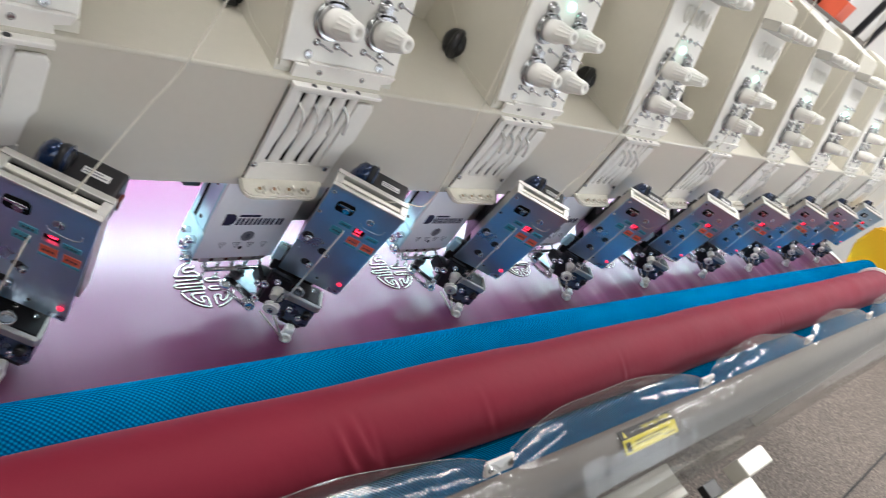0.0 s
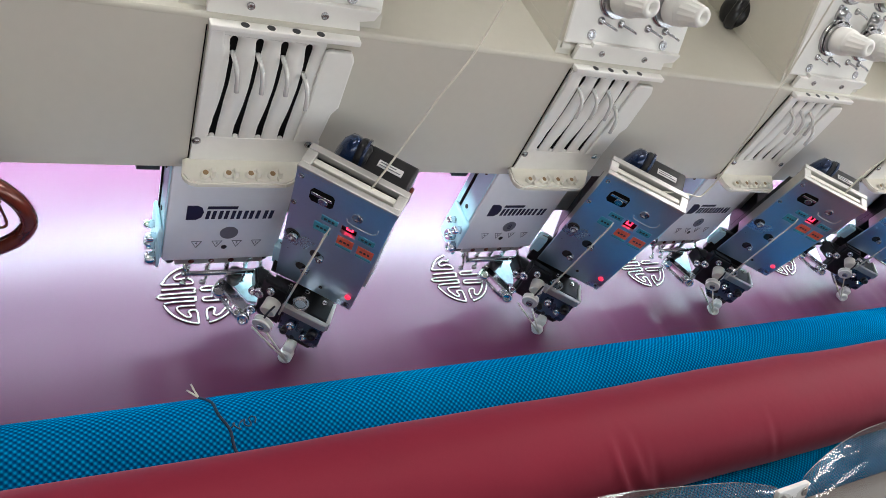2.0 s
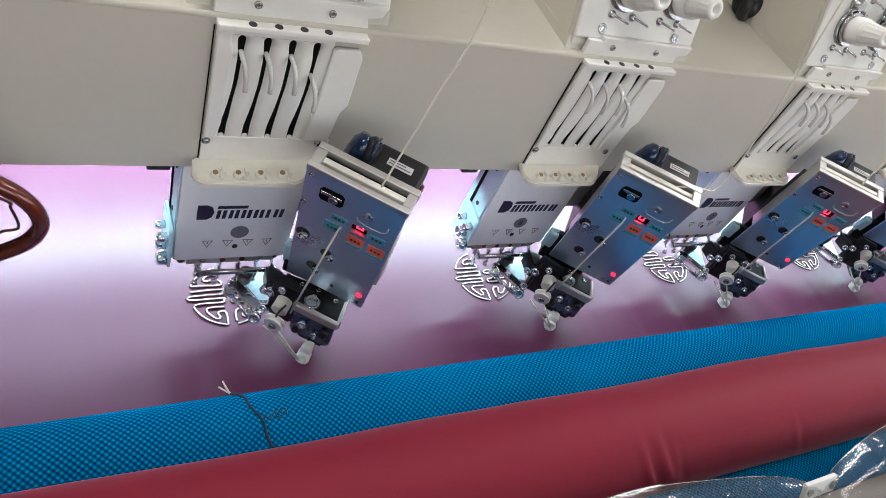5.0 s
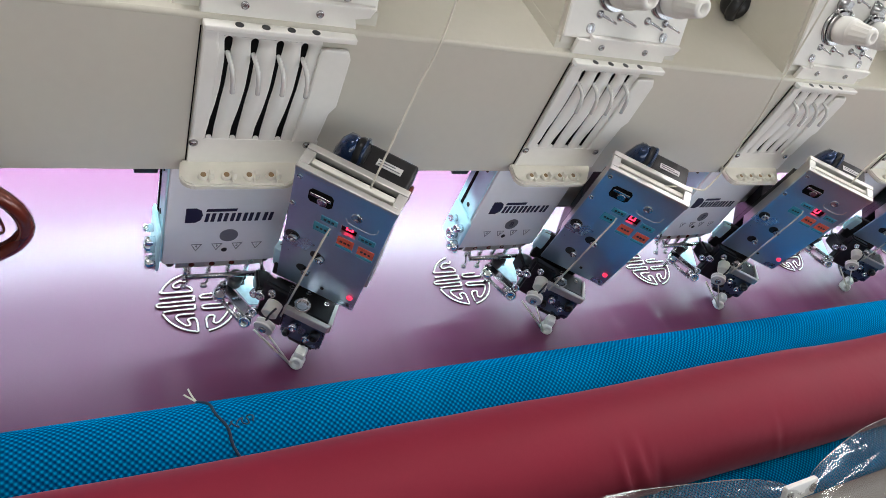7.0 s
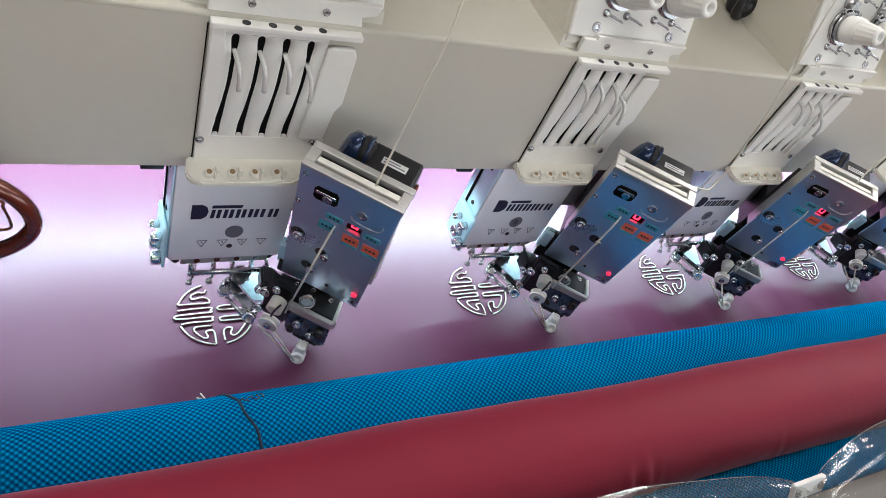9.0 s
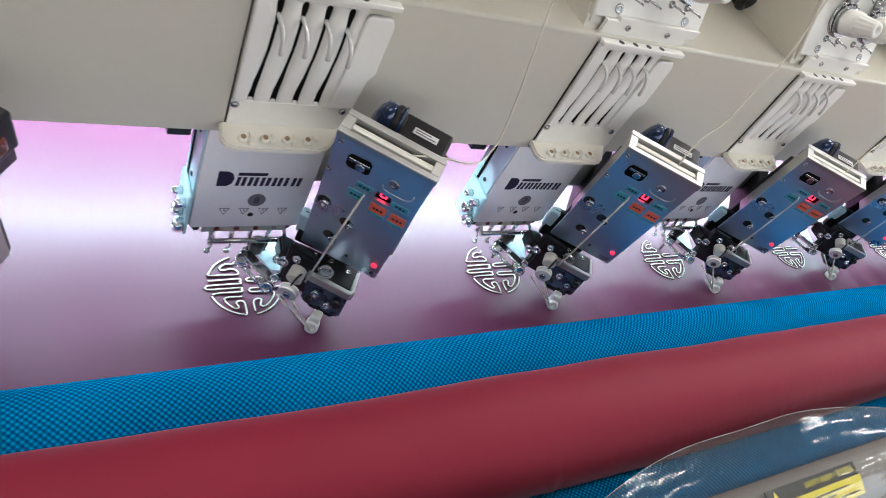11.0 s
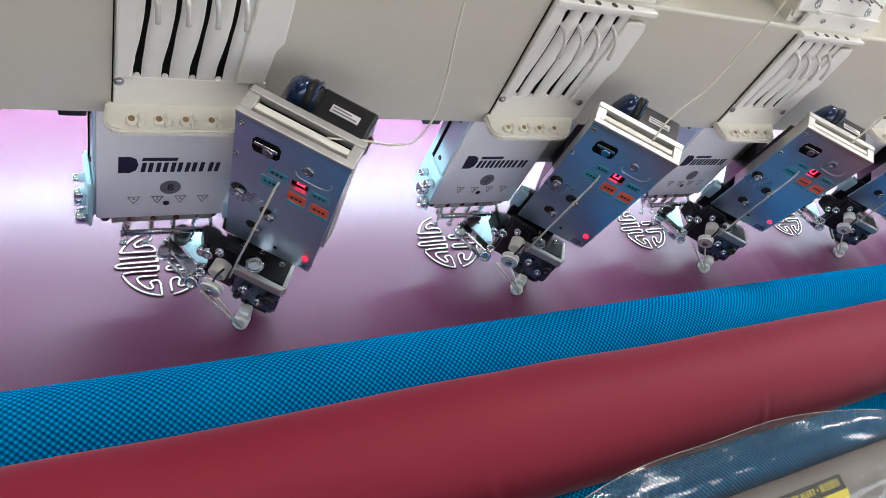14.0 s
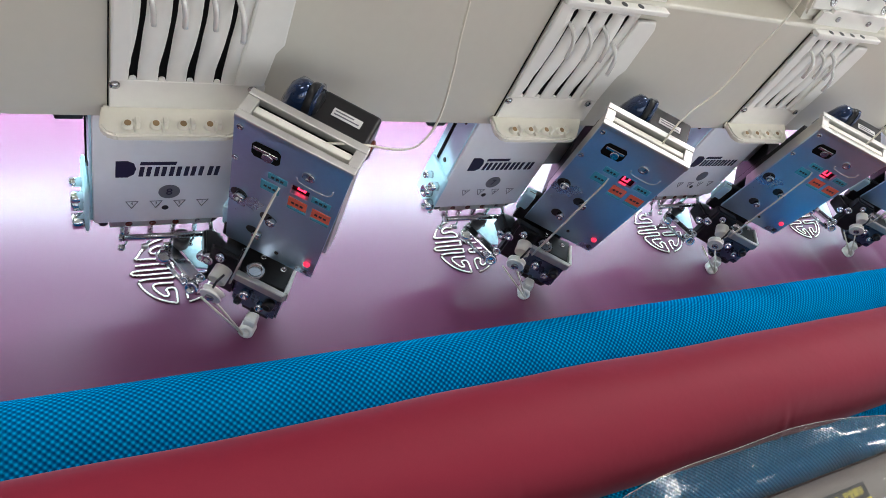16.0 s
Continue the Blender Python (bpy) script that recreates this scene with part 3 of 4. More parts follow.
    foot = [(0.000, 0.1385), (0.228, 0.1475), (0.262, 0.1475), (0.262, 0.2480), (0.116, 0.1695), (0.086, 0.1590), (0.006, 0.1590)]
    va = [ft.verts.new((-0.0275, y + 0.009, z)) for y, z in foot]
    vb = [ft.verts.new((0.1575, y + 0.009, z)) for y, z in foot]
    ft.faces.new(va), ft.faces.new(list(reversed(vb)))
    for i in range(7):
        ft.faces.new((va[i], va[(i + 1) % 7], vb[(i + 1) % 7], vb[i]))
    bmesh.ops.recalc_face_normals(ft, faces=ft.faces)
    part("housing_foot", ft, CREAM, e)
    nk = B()
    prism(nk, [(-0.006, 0.1376), (0.136, 0.1376), (0.132, 0.150), (0.146, 0.153), (0.150, 0.163), (0.012, 0.163), (0.012, 0.158), (-0.006, 0.158)], 0.006, pose(0, 0.004, 0.0055), 0.001)
    part("neck_plate", nk, WHITE, e)
    tp = B()
    block(tp, -0.024, 0.154, -0.004, 0.0, 0.012, 0.30, 0.002, T)
    part("tension_panel", tp, WHITE, e)
    for x in (0.030, 0.097):
        s = B()
        screw(s, (x, 0.004, 0.1575), (0, -1, 0), 0.0036, 0.0022)
        part("panel_screw", s, STEEL, e)
    nrm = (T.to_3x3() @ Vector((0, -1, 0))).normalized()

    def on(x, z, d=0.004):
        return T @ Vector((x, -d, z))
    for row, (z, dx) in enumerate(((0.068, -0.010), (0.138, -0.010))):
        for x in (0.040, 0.118):
            k = B()
            lathe(k, on(x + dx, z), nrm, [(0, 0.024), (0.004, 0.024), (0.004, 0.018)], 24)
            lathe(k, on(x + dx, z, 0.010), nrm, [(0, 0.0225), (0.003, 0.0225)], 24)
            kb = part("tension_disc", k, STEEL, e, "steel thread tension discs")
            kn = B()
            lathe(kn, on(x + dx, z, 0.013), nrm, [(0, 0.017), (0.003, 0.0184), (0.017, 0.0184), (0.018, 0.0170), (0.020, 0.0170), (0.021, 0.0176), (0.024, 0.0158), (0.047, 0.0118), (0.050, 0.0100), (0.050, 0.0052), (0.041, 0.0046)], 28)
            rim = list(kn.verts)
            for q in (6, 7):
                ring = rim[28 * q:28 * q + 28]
                mid = sum((v.co for v in ring), Vector()) / 28
                for v in ring[::2]:
                    v.co = mid + (v.co - mid) * 0.95
            for f in kn.faces:
                if all(v in rim[168:224] for v in f.verts):
                    f.smooth = False
            part("tension_knob", kn, WHITE, e, "ribbed white tension knob")
            sp = B()
            tube(sp, [on(x + dx + 0.016 * math.cos(a * 0.5), z + 0.021 + 0.005 * math.sin(a * 0.5), 0.006 + 0.004 * a / 12) for a in range(0, 26)], 0.0016, 6)
            lathe(sp, on(x + dx - 0.002, z + 0.031), nrm, [(0, 0.0115), (0.004, 0.0115), (0.007, 0.008), (0.012, 0.006)], 16)
            part("check_spring", sp, STEEL, e)
    for z, xs in ((0.040, (0.018, 0.048, 0.090, 0.118)), (0.108, (0.022, 0.060, 0.100, 0.130)), (0.205, (0.03, 0.06, 0.09, 0.12))):
        for i, x in enumerate(xs):
            s = B()
            screw(s, on(x, z), nrm, 0.0048, 0.004, False)
            tube(s, smooth_path([on(x, z, 0.007), on(x + 0.012, z - 0.004, 0.012), on(x + 0.022, z - 0.007, 0.009)], 3), 0.0014, 6)
            part("thread_guide", s, STEEL, e)
    for x in (0.010, 0.122):
        s = B()
        screw(s, on(x, 0.024), nrm, 0.0058, 0.002)
        part("cap_screw", s, STEEL, e)
    gl = B()
    lathe(gl, on(0.075, 0.182), nrm, [(0, 0.008), (0.004, 0.0075), (0.007, 0.004)], 18)
    part("status_lamp", gl, GREENLAMP, e, "lit green status lamp")
    for i in range(4):
        c2 = B()
        x = 0.035 + 0.028 * i
        tube(c2, [on(x + 0.010 * math.cos(a), 0.248 + 0.016 * math.sin(a), 0.008) for a in [2 * math.pi * q / 14 for q in range(14)]], 0.0022, 6, True)
        part("thread_ring", c2, WHITE, e)
    tc = B()
    block(tc, -0.018, 0.148, -0.045, 0.0, 0.288, 0.312, 0.003, T)
    part("top_guide_bar", tc, SILVER, e)
    for i in range(5):
        c3 = B()
        lathe(c3, on(-0.002 + 0.034 * i, 0.300, 0.045), nrm, [(0, 0.010), (0.012, 0.012), (0.030, 0.010), (0.032, 0.006)], 14)
        part("thread_wheel", c3, WHITE, e)
    cb = B()
    tube(cb, smooth_path([(-0.024, 0.150, 0.188), (-0.040, 0.138, 0.190), (-0.050, 0.130, 0.176), (-0.046, 0.132, 0.160), (-0.030, 0.140, 0.152), (-0.026, 0.146, 0.148)], 6), 0.008, 10)
    lathe(cb, (-0.026, 0.148, 0.170), (-1, -0.2, 0.1), [(0, 0.022), (0.006, 0.024), (0.014, 0.019), (0.018, 0.010)], 20)
    part("cable", cb, BLACK, e, "black cable and plug")
    return e


HEAD = embroidery_head()


# ---- cording device beside each head ----
def cording_device():
    e = tagged(empty("cording_device", pose(0, 0, HZ)), "blue-grey aluminium cording device beside the embroidery head", "cording device", "row of cording devices")
    n = Vector((-0.618, -0.762, -0.193)).normalized()
    ex = Vector((-n.y, n.x, 0)).normalized()
    ez = ex.cross(-n).normalized()
    M = Matrix.Translation((0.1395, -0.0845, -0.0688)) @ Matrix((ex, -n, ez)).transposed().to_4x4()

    def P(s, d, t):
        return M @ Vector((s, d, t))
    # front plate with chamfered corner; window and slots
    fp = B()
    gx = lambda t: ((-0.057 + 0.001 * (t > 0)), 0.0030, 0.0210, 0.0455 + 0.0075 * (t + 0.113) / 0.217)
    gt = (-0.113, 0.0330, 0.0480, 0.104)
    va = [[fp.verts.new(M @ Vector((x, 0.0, t))) for x in gx(t)] for t in gt]
    vb = [[fp.verts.new(M @ Vector((x, 0.004, t))) for x in gx(t)] for t in gt]
    for j in range(3):
        for i in range(3):
            if (i, j) != (1, 1):
                fp.faces.new((va[j][i], va[j][i + 1], va[j + 1][i + 1], va[j + 1][i]))
                fp.faces.new((vb[j][i], vb[j + 1][i], vb[j + 1][i + 1], vb[j][i + 1]))
    ring = [(0, i) for i in range(4)] + [(j, 3) for j in range(1, 4)] + [(3, i) for i in (2, 1, 0)] + [(j, 0) for j in (2, 1)]
    for (j, i), (j2, i2) in zip(ring, ring[1:] + ring[:1]):
        fp.faces.new((va[j][i], vb[j][i], vb[j2][i2], va[j2][i2]))
    inner = [(1, 1), (1, 2), (2, 2), (2, 1)]
    for (j, i), (j2, i2) in zip(inner, inner[1:] + inner[:1]):
        fp.faces.new((va[j2][i2], vb[j2][i2], vb[j][i], va[j][i]))
    part("front_plate", fp, ALU, e, "blue-grey aluminium front plate")
    bd = B()
    block(bd, -0.054, 0.051, 0.0075, 0.0320, -0.060, 0.098, 0.001, M)
    part("casing", bd, SILVER, e)
    # open tray on top with two slots
    tr = B()
    block(tr, -0.057, 0.054, 0.0, 0.007, 0.0985, 0.1065, 0.0008, M)
    block(tr, -0.057, 0.054, 0.0245, 0.0325, 0.0985, 0.1075, 0.0008, M)
    block(tr, -0.057, -0.046, 0.007, 0.0245, 0.0985, 0.1065, 0.0008, M)
    block(tr, 0.044, 0.054, 0.007, 0.0245, 0.0985, 0.1065, 0.0008, M)
    part("top_frame", tr, SILVER, e)
    for d in (0.0155,):
        iv = B()
        block(iv, -0.046, 0.044, d - 0.0036, d + 0.0036, 0.096, 0.1045, 0.0012, M)
        part("slide_rail", iv, IVORY, e, "ivory slide rail in the tray")
    dk = B()
    block(dk, -0.046, 0.044, 0.007, 0.0245, 0.0975, 0.0986, 0, M)
    part("tray_floor", dk, DARK, e)
    # window
    wi = B()
    prism(wi, [(-0.038, 0.067), (-0.038, 0.079), (-0.035, 0.084), (-0.014, 0.085), (-0.011, 0.081), (-0.011, 0.068), (-0.014, 0.064), (-0.035, 0.063)], 0.001, M @ pose(0, -0.0009, 0))
    part("window", wi, DARK, e, "dark window opening")
    wb = B()
    lathe(wb, P(-0.022, -0.001, 0.072), n, [(0, 0.006), (0.003, 0.005)], 14)
    block(wb, -0.036, -0.013, -0.003, -0.001, 0.076, 0.080, 0.0005, M)
    part("window_bolt", wb, STEEL, e)
    for s, t, r, m_ in ((0.0166, 0.0711, 0.0062, STEEL), (-0.0461, -0.0118, 0.0075, BLACK), (-0.0108, -0.0305, 0.0065, BLACK), (-0.0234, -0.070, 0.0065, BLACK), (-0.050, 0.0935, 0.0032, STEEL), (-0.0525, 0.046, 0.0032, STEEL), (0.038, -0.104, 0.0022, STEELDARK), (0.002, -0.094, 0.0022, STEELDARK)):
        k = B()
        if r > 0.0064:
            lathe(k, P(s - (0.004 if t < -0.02 else 0), -0.0002, t), n, [(0, r * 1.15), (0.0006, r * 1.15)], 16)
            part("adjust_slot", k, m_, e)
            k = B()
            screw(k, P(s + 0.002, -0.0006, t), n, r * 0.78, 0.006)
            part("bolt", k, STEEL, e)
        else:
            screw(k, P(s, 0, t), n, r, 0.0015)
            part("screw", k, m_, e)
    gr = B()
    tube(gr, smooth_path([P(0.006, 0.0002, 0.062), P(0.010, 0.0002, 0.056), P(0.032, 0.0002, 0.055), P(0.040, 0.0002, 0.060), P(0.041, 0.0002, 0.068)], 4), 0.0008, 6)
    part("pressed_groove", gr, SILVER, e)
    # keys, display, lamp
    for s, t, mt, nm in ((-0.0165, 0.0250, TEAL, "teal key"), (0.0122, 0.0195, ORANGE, "orange key"), (0.0365, 0.0185, ORANGE, "orange key"), (-0.0105, 0.044, TEAL, "teal key"), (0.0335, 0.0405, TEAL, "teal key")):
        k = B()
        big = nm != "teal key" or t < 0.03
        h = 0.0075 if big else 0.0045
        block(k, s - 0.0095, s + 0.0095, -0.0006, 0.0002, t - h, t + h, 0.0003, M)
        kk = part("key", k, mt, e, nm)
        if mt is ORANGE:
            k2 = B()
            block(k2, s - 0.0095, s + 0.0095, -0.0008, 0.0, t - h - 0.005, t - h, 0.0003, M)
            part("key_base", k2, TEAL, kk)
        k3 = B()
        for q in range(3):
            block(k3, s - 0.006 + 0.0045 * q, s - 0.003 + 0.0045 * q, -0.0011, -0.0007, t - 0.0015, t + 0.0015, 0, M)
        part("key_mark", k3, STEELDARK, kk)
    ds = B()
    block(ds, 0.0005, 0.0235, 0.0064, 0.0074, 0.0305, 0.0505, 0.0, M)
    disp = part("display", ds, SCREEN, e, "small display with glowing red segments")
    sg = B()
    for a, b2 in (((0.0085, 0.0355), (0.0085, 0.0455)), ((0.0085, 0.0355), (0.0150, 0.0355)), ((0.0150, 0.0355), (0.0150, 0.0455)), ((0.0085, 0.0455), (0.0150, 0.0455))):
        block(sg, min(a[0], b2[0]) - 0.0009, max(a[0], b2[0]) + 0.0009, 0.0058, 0.0063, min(a[1], b2[1]) - 0.0009, max(a[1], b2[1]) + 0.0009, 0, M)
    part("segments", sg, REDGLOW, disp)
    ld = B()
    lathe(ld, P(0.0371, -0.0002, -0.0850), n, [(0, 0.0038), (0.002, 0.0034), (0.0032, 0.0018)], 16)
    part("red_lamp", ld, REDLAMP, e, "lit red indicator lamp")
    # stepper motor and sleeve behind
    mo = B()
    block(mo, -0.007, 0.049, 0.037, 0.075, 0.055, 0.098, 0.003, M)
    part("motor", mo, BLACK, e, "black stepper motor")
    pl = B()
    block(pl, 0.008, 0.036, 0.051, 0.060, 0.0982, 0.0988, 0, M)
    part("motor_label", pl, PAPER, e, "white type label on the motor")
    pb = B()
    for q in range(2):
        block(pb, 0.010, 0.034 - 0.006 * q, 0.0530 + 0.0035 * q, 0.0542 + 0.0035 * q, 0.0989, 0.0992, 0, M)
    part("label_bars", pb, GREYINK, e)
    # glossy film bent over the plug: a blue half and a black half of one dome
    for q, (sa, sb_, ends, mt) in enumerate(((-0.038, -0.016, (0.55, 0.86, 1.0, 1.02, 1.0), BLUEWRAP), (-0.0175, -0.003, (0.98, 1.03, 1.03, 0.96, 0.85), BLACK), (-0.009, -0.0055, (1.05, 1.06, 1.06, 1.05, 1.04), BLUEWRAP))):
        sl = B()
        arch = [(0.0, 0.0), (-0.001, 0.030), (0.002, 0.044), (0.008, 0.053), (0.016, 0.056), (0.024, 0.051), (0.029, 0.036), (0.030, 0.0)]
        cut = [sa + (sb_ - sa) * i / 4 for i in range(5)]
        sheet = [[sl.verts.new(P(s, 0.041 + (1 - k) * 0.012 + d * k + 0.0012 * noise.noise((s * 170, d * 60, q)), 0.060 + h * k + 0.0016 * noise.noise((s * 140 + 5, d * 80, q)))) for s, k in zip(cut, ends)] for d, h in arch]
        for ra, rb_ in zip(sheet, sheet[1:]):
            for i in range(4):
                f = sl.faces.new((ra[i], ra[i + 1], rb_[i + 1], rb_[i]))
                f.smooth = True
        for i in (0, 4):
            sl.faces.new([row[i] for row in sheet])
        bmesh.ops.recalc_face_normals(sl, faces=sl.faces)
        part("cable_sleeve", sl, mt, e, "glossy dark blue cable sleeve" if mt is BLUEWRAP else "glossy black cable sleeve")
    cl = B()
    block(cl, 0.049, 0.0535, 0.046, 0.060, 0.068, 0.084, 0.002, M)
    part("plug", cl, COPPER, e, "brown cable plug")
    mt = B()
    block(mt, -0.05, 0.03, 0.036, 0.052, -0.10, 0.06, 0.002, M)
    block(mt, -0.05, -0.03, 0.05, 0.14, -0.10, -0.02, 0.002, M)
    part("mounting_bracket", mt, STEELDARK, e)
    # lower carriage: black shelf, grey angle, dark block, roller and arm
    def slab(bm, pts, z0, z1, bevel=0.0):
        va = [bm.verts.new((x, y, z1)) for x, y in pts]
        vb = [bm.verts.new((x, y, z0)) for x, y in pts]
        k = len(pts)
        bm.faces.new(va), bm.faces.new(list(reversed(vb)))
        for i in range(k):
            bm.faces.new((va[i], vb[i], vb[(i + 1) % k], va[(i + 1) % k]))
        bmesh.ops.recalc_face_normals(bm, faces=bm.faces)
        if bevel:
            bmesh.ops.bevel(bm, geom=list(bm.edges), offset=bevel, segments=2, affect="EDGES")
        return bm
    bp = B()
    slab(bp, [(0.117, -0.018), (0.183, -0.066), (0.163, -0.096), (0.118, -0.060), (0.104, -0.048)], -0.208, -0.201, 0.0008)
    part("black_shelf", bp, BLACK, e)
    hb = B()
    slab(hb, [(0.112, -0.010), (0.172, -0.056), (0.178, -0.048), (0.118, -0.002)], -0.205, -0.150, 0.001)
    part("hanger", hb, BLACK, e)
    for x, y in ((0.1315, -0.0385), (0.168, -0.069), (0.1155, -0.058), (0.150, -0.050)):
        k = B()
        screw(k, (x, y, -0.201), (0, 0, 1), 0.0036, 0.002)
        part("shelf_screw", k, STEEL, e)
    dr = B()
    lathe(dr, (0.137, -0.068, -0.204), (-0.1, -0.1, 1), [(0, 0.0105), (0.008, 0.0105), (0.008, 0.0075), (0.004, 0.007)], 20)
    part("drum", dr, STEEL, e)
    gb = B()
    slab(gb, [(0.1165, -0.0625), (0.1615, -0.1000), (0.1645, -0.1035), (0.1585, -0.1060), (0.1130, -0.0690)], -0.210, -0.198, 0.0008)
    part("grey_angle", gb, SILVER, e, "grey metal angle bar")
    gc = B()
    slab(gc, [(0.1610, -0.1010), (0.1790, -0.0720), (0.1835, -0.0720), (0.1655, -0.1035)], -0.214, -0.198, 0.0008)
    part("angle_end", gc, SILVER, e)
    lb = B()
    slab(lb, [(0.117, -0.068), (0.1605, -0.1035), (0.1815, -0.0710), (0.140, -0.036)], -0.256, -0.2105, 0.003)
    part("lower_block", lb, BLUESTEEL, e, "blue-grey metal lower block")
    l2 = B()
    slab(l2, [(0.128, -0.071), (0.158, -0.096), (0.176, -0.068), (0.146, -0.042)], -0.268, -0.2565, 0.003)
    part("block_base", l2, STEELDARK, e)
    fwd = Vector((-0.62, -0.78, 0.1)).normalized()
    for x, y, z, r, mt2 in ((0.1285, -0.0800, -0.222, 0.0058, CHROME), (0.1440, -0.0920, -0.232, 0.0052, CHROME), (0.1510, -0.0975, -0.222, 0.0066, BLACK), (0.1240, -0.0760, -0.238, 0.0045, BLACK)):
        k = B()
        screw(k, (x, y, z), fwd, r, 0.009)
        part("block_screw", k, mt2, e)
    vb = B()
    slab(vb, [(0.098, -0.030), (0.124, -0.058), (0.118, -0.068), (0.092, -0.044)], -0.246, -0.176, 0.003)
    part("dark_column", vb, STEELDARK, e)
    pb2 = B()
    block(pb2, -0.072, -0.0575, 0.018, 0.032, -0.126, -0.088, 0.002, M)
    part("side_bracket", pb2, SIDE, e, "side bracket with pale lamplight put into its colour")
    vc = B()
    slab(vc, [(0.092, -0.004), (0.112, -0.014), (0.104, -0.044), (0.088, -0.034)], -0.226, -0.198, 0.003)
    part("pale_column", vc, STEELDARK, e)
    for x, y, z, r in ((0.094, -0.040, -0.205, 0.007), (0.090, -0.030, -0.214, 0.006), (0.103, -0.052, -0.186, 0.0055)):
        k = B()
        screw(k, (x, y, z), fwd, r, 0.008)
        part("column_screw", k, CHROME, e)
    ar = B()
    a0, a1 = Vector((0.082, -0.046, -0.240)), Vector((0.055, 0.004, -0.238))
    side = Vector((0.006, 0.0035, 0))
    slab(ar, [(a0 - side)[:2], (a0 + side)[:2], (a1 + side)[:2], (a1 - side)[:2]], -0.243, -0.237, 0.0015)
    part("swing_arm", ar, CHROME, e, "bright metal swing arm")
    ar2 = B()
    tube(ar2, [a0 + Vector((-0.010, -0.004, -0.010)), a1 + Vector((-0.006, -0.006, -0.012))], 0.003, 8)
    part("arm_rod", ar2, STEEL, e)
    for at, ax, r, h in ((a0 + Vector((-0.002, -0.002, -0.008)), (-0.55, -0.75, 0.5), 0.0085, 0.012), (a0 + Vector((0.008, 0.006, -0.002)), (-0.55, -0.75, 0.6), 0.0065, 0.010), (a0 + Vector((-0.010, 0.004, -0.004)), (-0.4, -0.6, 0.6), 0.005, 0.010)):
        k = B()
        screw(k, at, ax, r, h)
        part("arm_nut", k, CHROME, e)
    ab = B()
    lathe(ab, (0.054, -0.006, -0.252), (-0.1, -0.3, 1), [(0, 0.006), (0.003, 0.0095), (0.011, 0.0095), (0.014, 0.006)], 18)
    part("arm_bearing", ab, CHROME, e)
    ap = B()
    slab(ap, [(0.067, 0.006), (0.088, 0.020), (0.116, 0.012), (0.096, -0.032), (0.085, -0.030)], -0.243, -0.240)
    part("guard_plate", ap, GUARD, e, "pale blue translucent guard plate")
    bc = B()
    lathe(bc, (0.072, 0.004, -0.240), (0, -0.15, 1), [(0, 0.009), (0.020, 0.0095), (0.022, 0.0085), (0.022, 0.006), (0.016, 0.006)], 18)
    part("black_sleeve", bc, BLACK, e)
    nd = B()
    rod(nd, (0.072, 0.004, -0.284), (0.072, 0.004, -0.238), 0.0022)
    part("nozzle", nd, STEEL, e)
    ro = B()
    lathe(ro, (0.1035, -0.064, -0.196), n, [(0, 0.0100), (0.016, 0.0100), (0.017, 0.0088)], 20)
    part("roller_mount", ro, IVORY, e, "grey turned roller mount")
    rb2 = B()
    tube(rb2, smooth_path([(0.100, -0.078, -0.186), (0.092, -0.083, -0.190), (0.089, -0.084, -0.200)], 4), 0.0014, 6)
    part("wire_clip", rb2, STEELDARK, e)
    rl = B()
    lathe(rl, (0.0925, -0.079, -0.2135), n, [(0, 0.0125), (0.002, 0.0125), (0.003, 0.008), (0.006, 0.008), (0.007, 0.0125), (0.009, 0.0120)], 28)
    rw = part("roller", rl, WHITE, e, "white plastic cord roller")
    k = B()
    screw(k, Vector((0.0925, -0.079, -0.2135)) + n * 0.009, n, 0.005, 0.003)
    part("roller_screw", k, STEEL, rw)
    # guide that swings as it lays the cord
    gd = empty("cord_guide")
    gd.parent = e
    g1 = B()
    block(g1, -0.007, 0.007, -0.004, 0.012, -0.007, 0.014, 0.003, Matrix.Rotation(radians(-38), 4, "Z"))
    lathe(g1, (0, 0, -0.006), (-0.5, -0.75, 0.35), [(-0.006, 0.009), (0.008, 0.009), (0.010, 0.007), (0.010, 0.0045), (0.004, 0.004)], 18)
    part("guide_block", g1, WHITE, gd, "white plastic cord guide")
    g2 = B()
    rod(g2, (0.004, 0.008, 0.016), (0.010, 0.034, 0.030), 0.003)
    part("guide_arm", g2, STEELDARK, gd)
    gd.matrix_basis = pose(0.134, -0.096, -0.270)
    # cord: down the plate, round the roller, to the guide
    y1 = B()
    tube(y1, [P(-0.0075, 0.0, 0.032), P(-0.0085, -0.006, 0.028), Vector((0.106, -0.083, -0.196))], 0.0013, 8)
    part("cord_feed", y1, YARN, e)
    y2 = B()
    tube(y2, [Vector((0.094, -0.088, -0.224)), Vector((0.126, -0.104, -0.272))], 0.0012, 8)
    tube(y2, [Vector((0.081, -0.074, -0.232)), Vector((0.127, -0.105, -0.274))], 0.0012, 8)
    part("cord_loop", y2, YARN, e)
    return e


DEVICE = cording_device()
HEADSET, DEVICES = [HEAD], [DEVICE]
HEAD.matrix_basis = pose(-PITCH, 0, HZ)
DEVICE.matrix_basis = pose(-PITCH, 0, HZ)
for k in range(9):
    HEADSET.append(copy_thing(HEAD, pose(k * PITCH, 0, HZ)))
    DEVICES.append(copy_thing(DEVICE, pose(k * PITCH, 0, HZ)))
for k, word in ((2, "8"), (3, "7")):
    text_mesh("head_number", word, 0.014, INK, HEADSET[k], pose(0.053, 0.0002, -0.1413, 90, 0, 0), "printed head number")


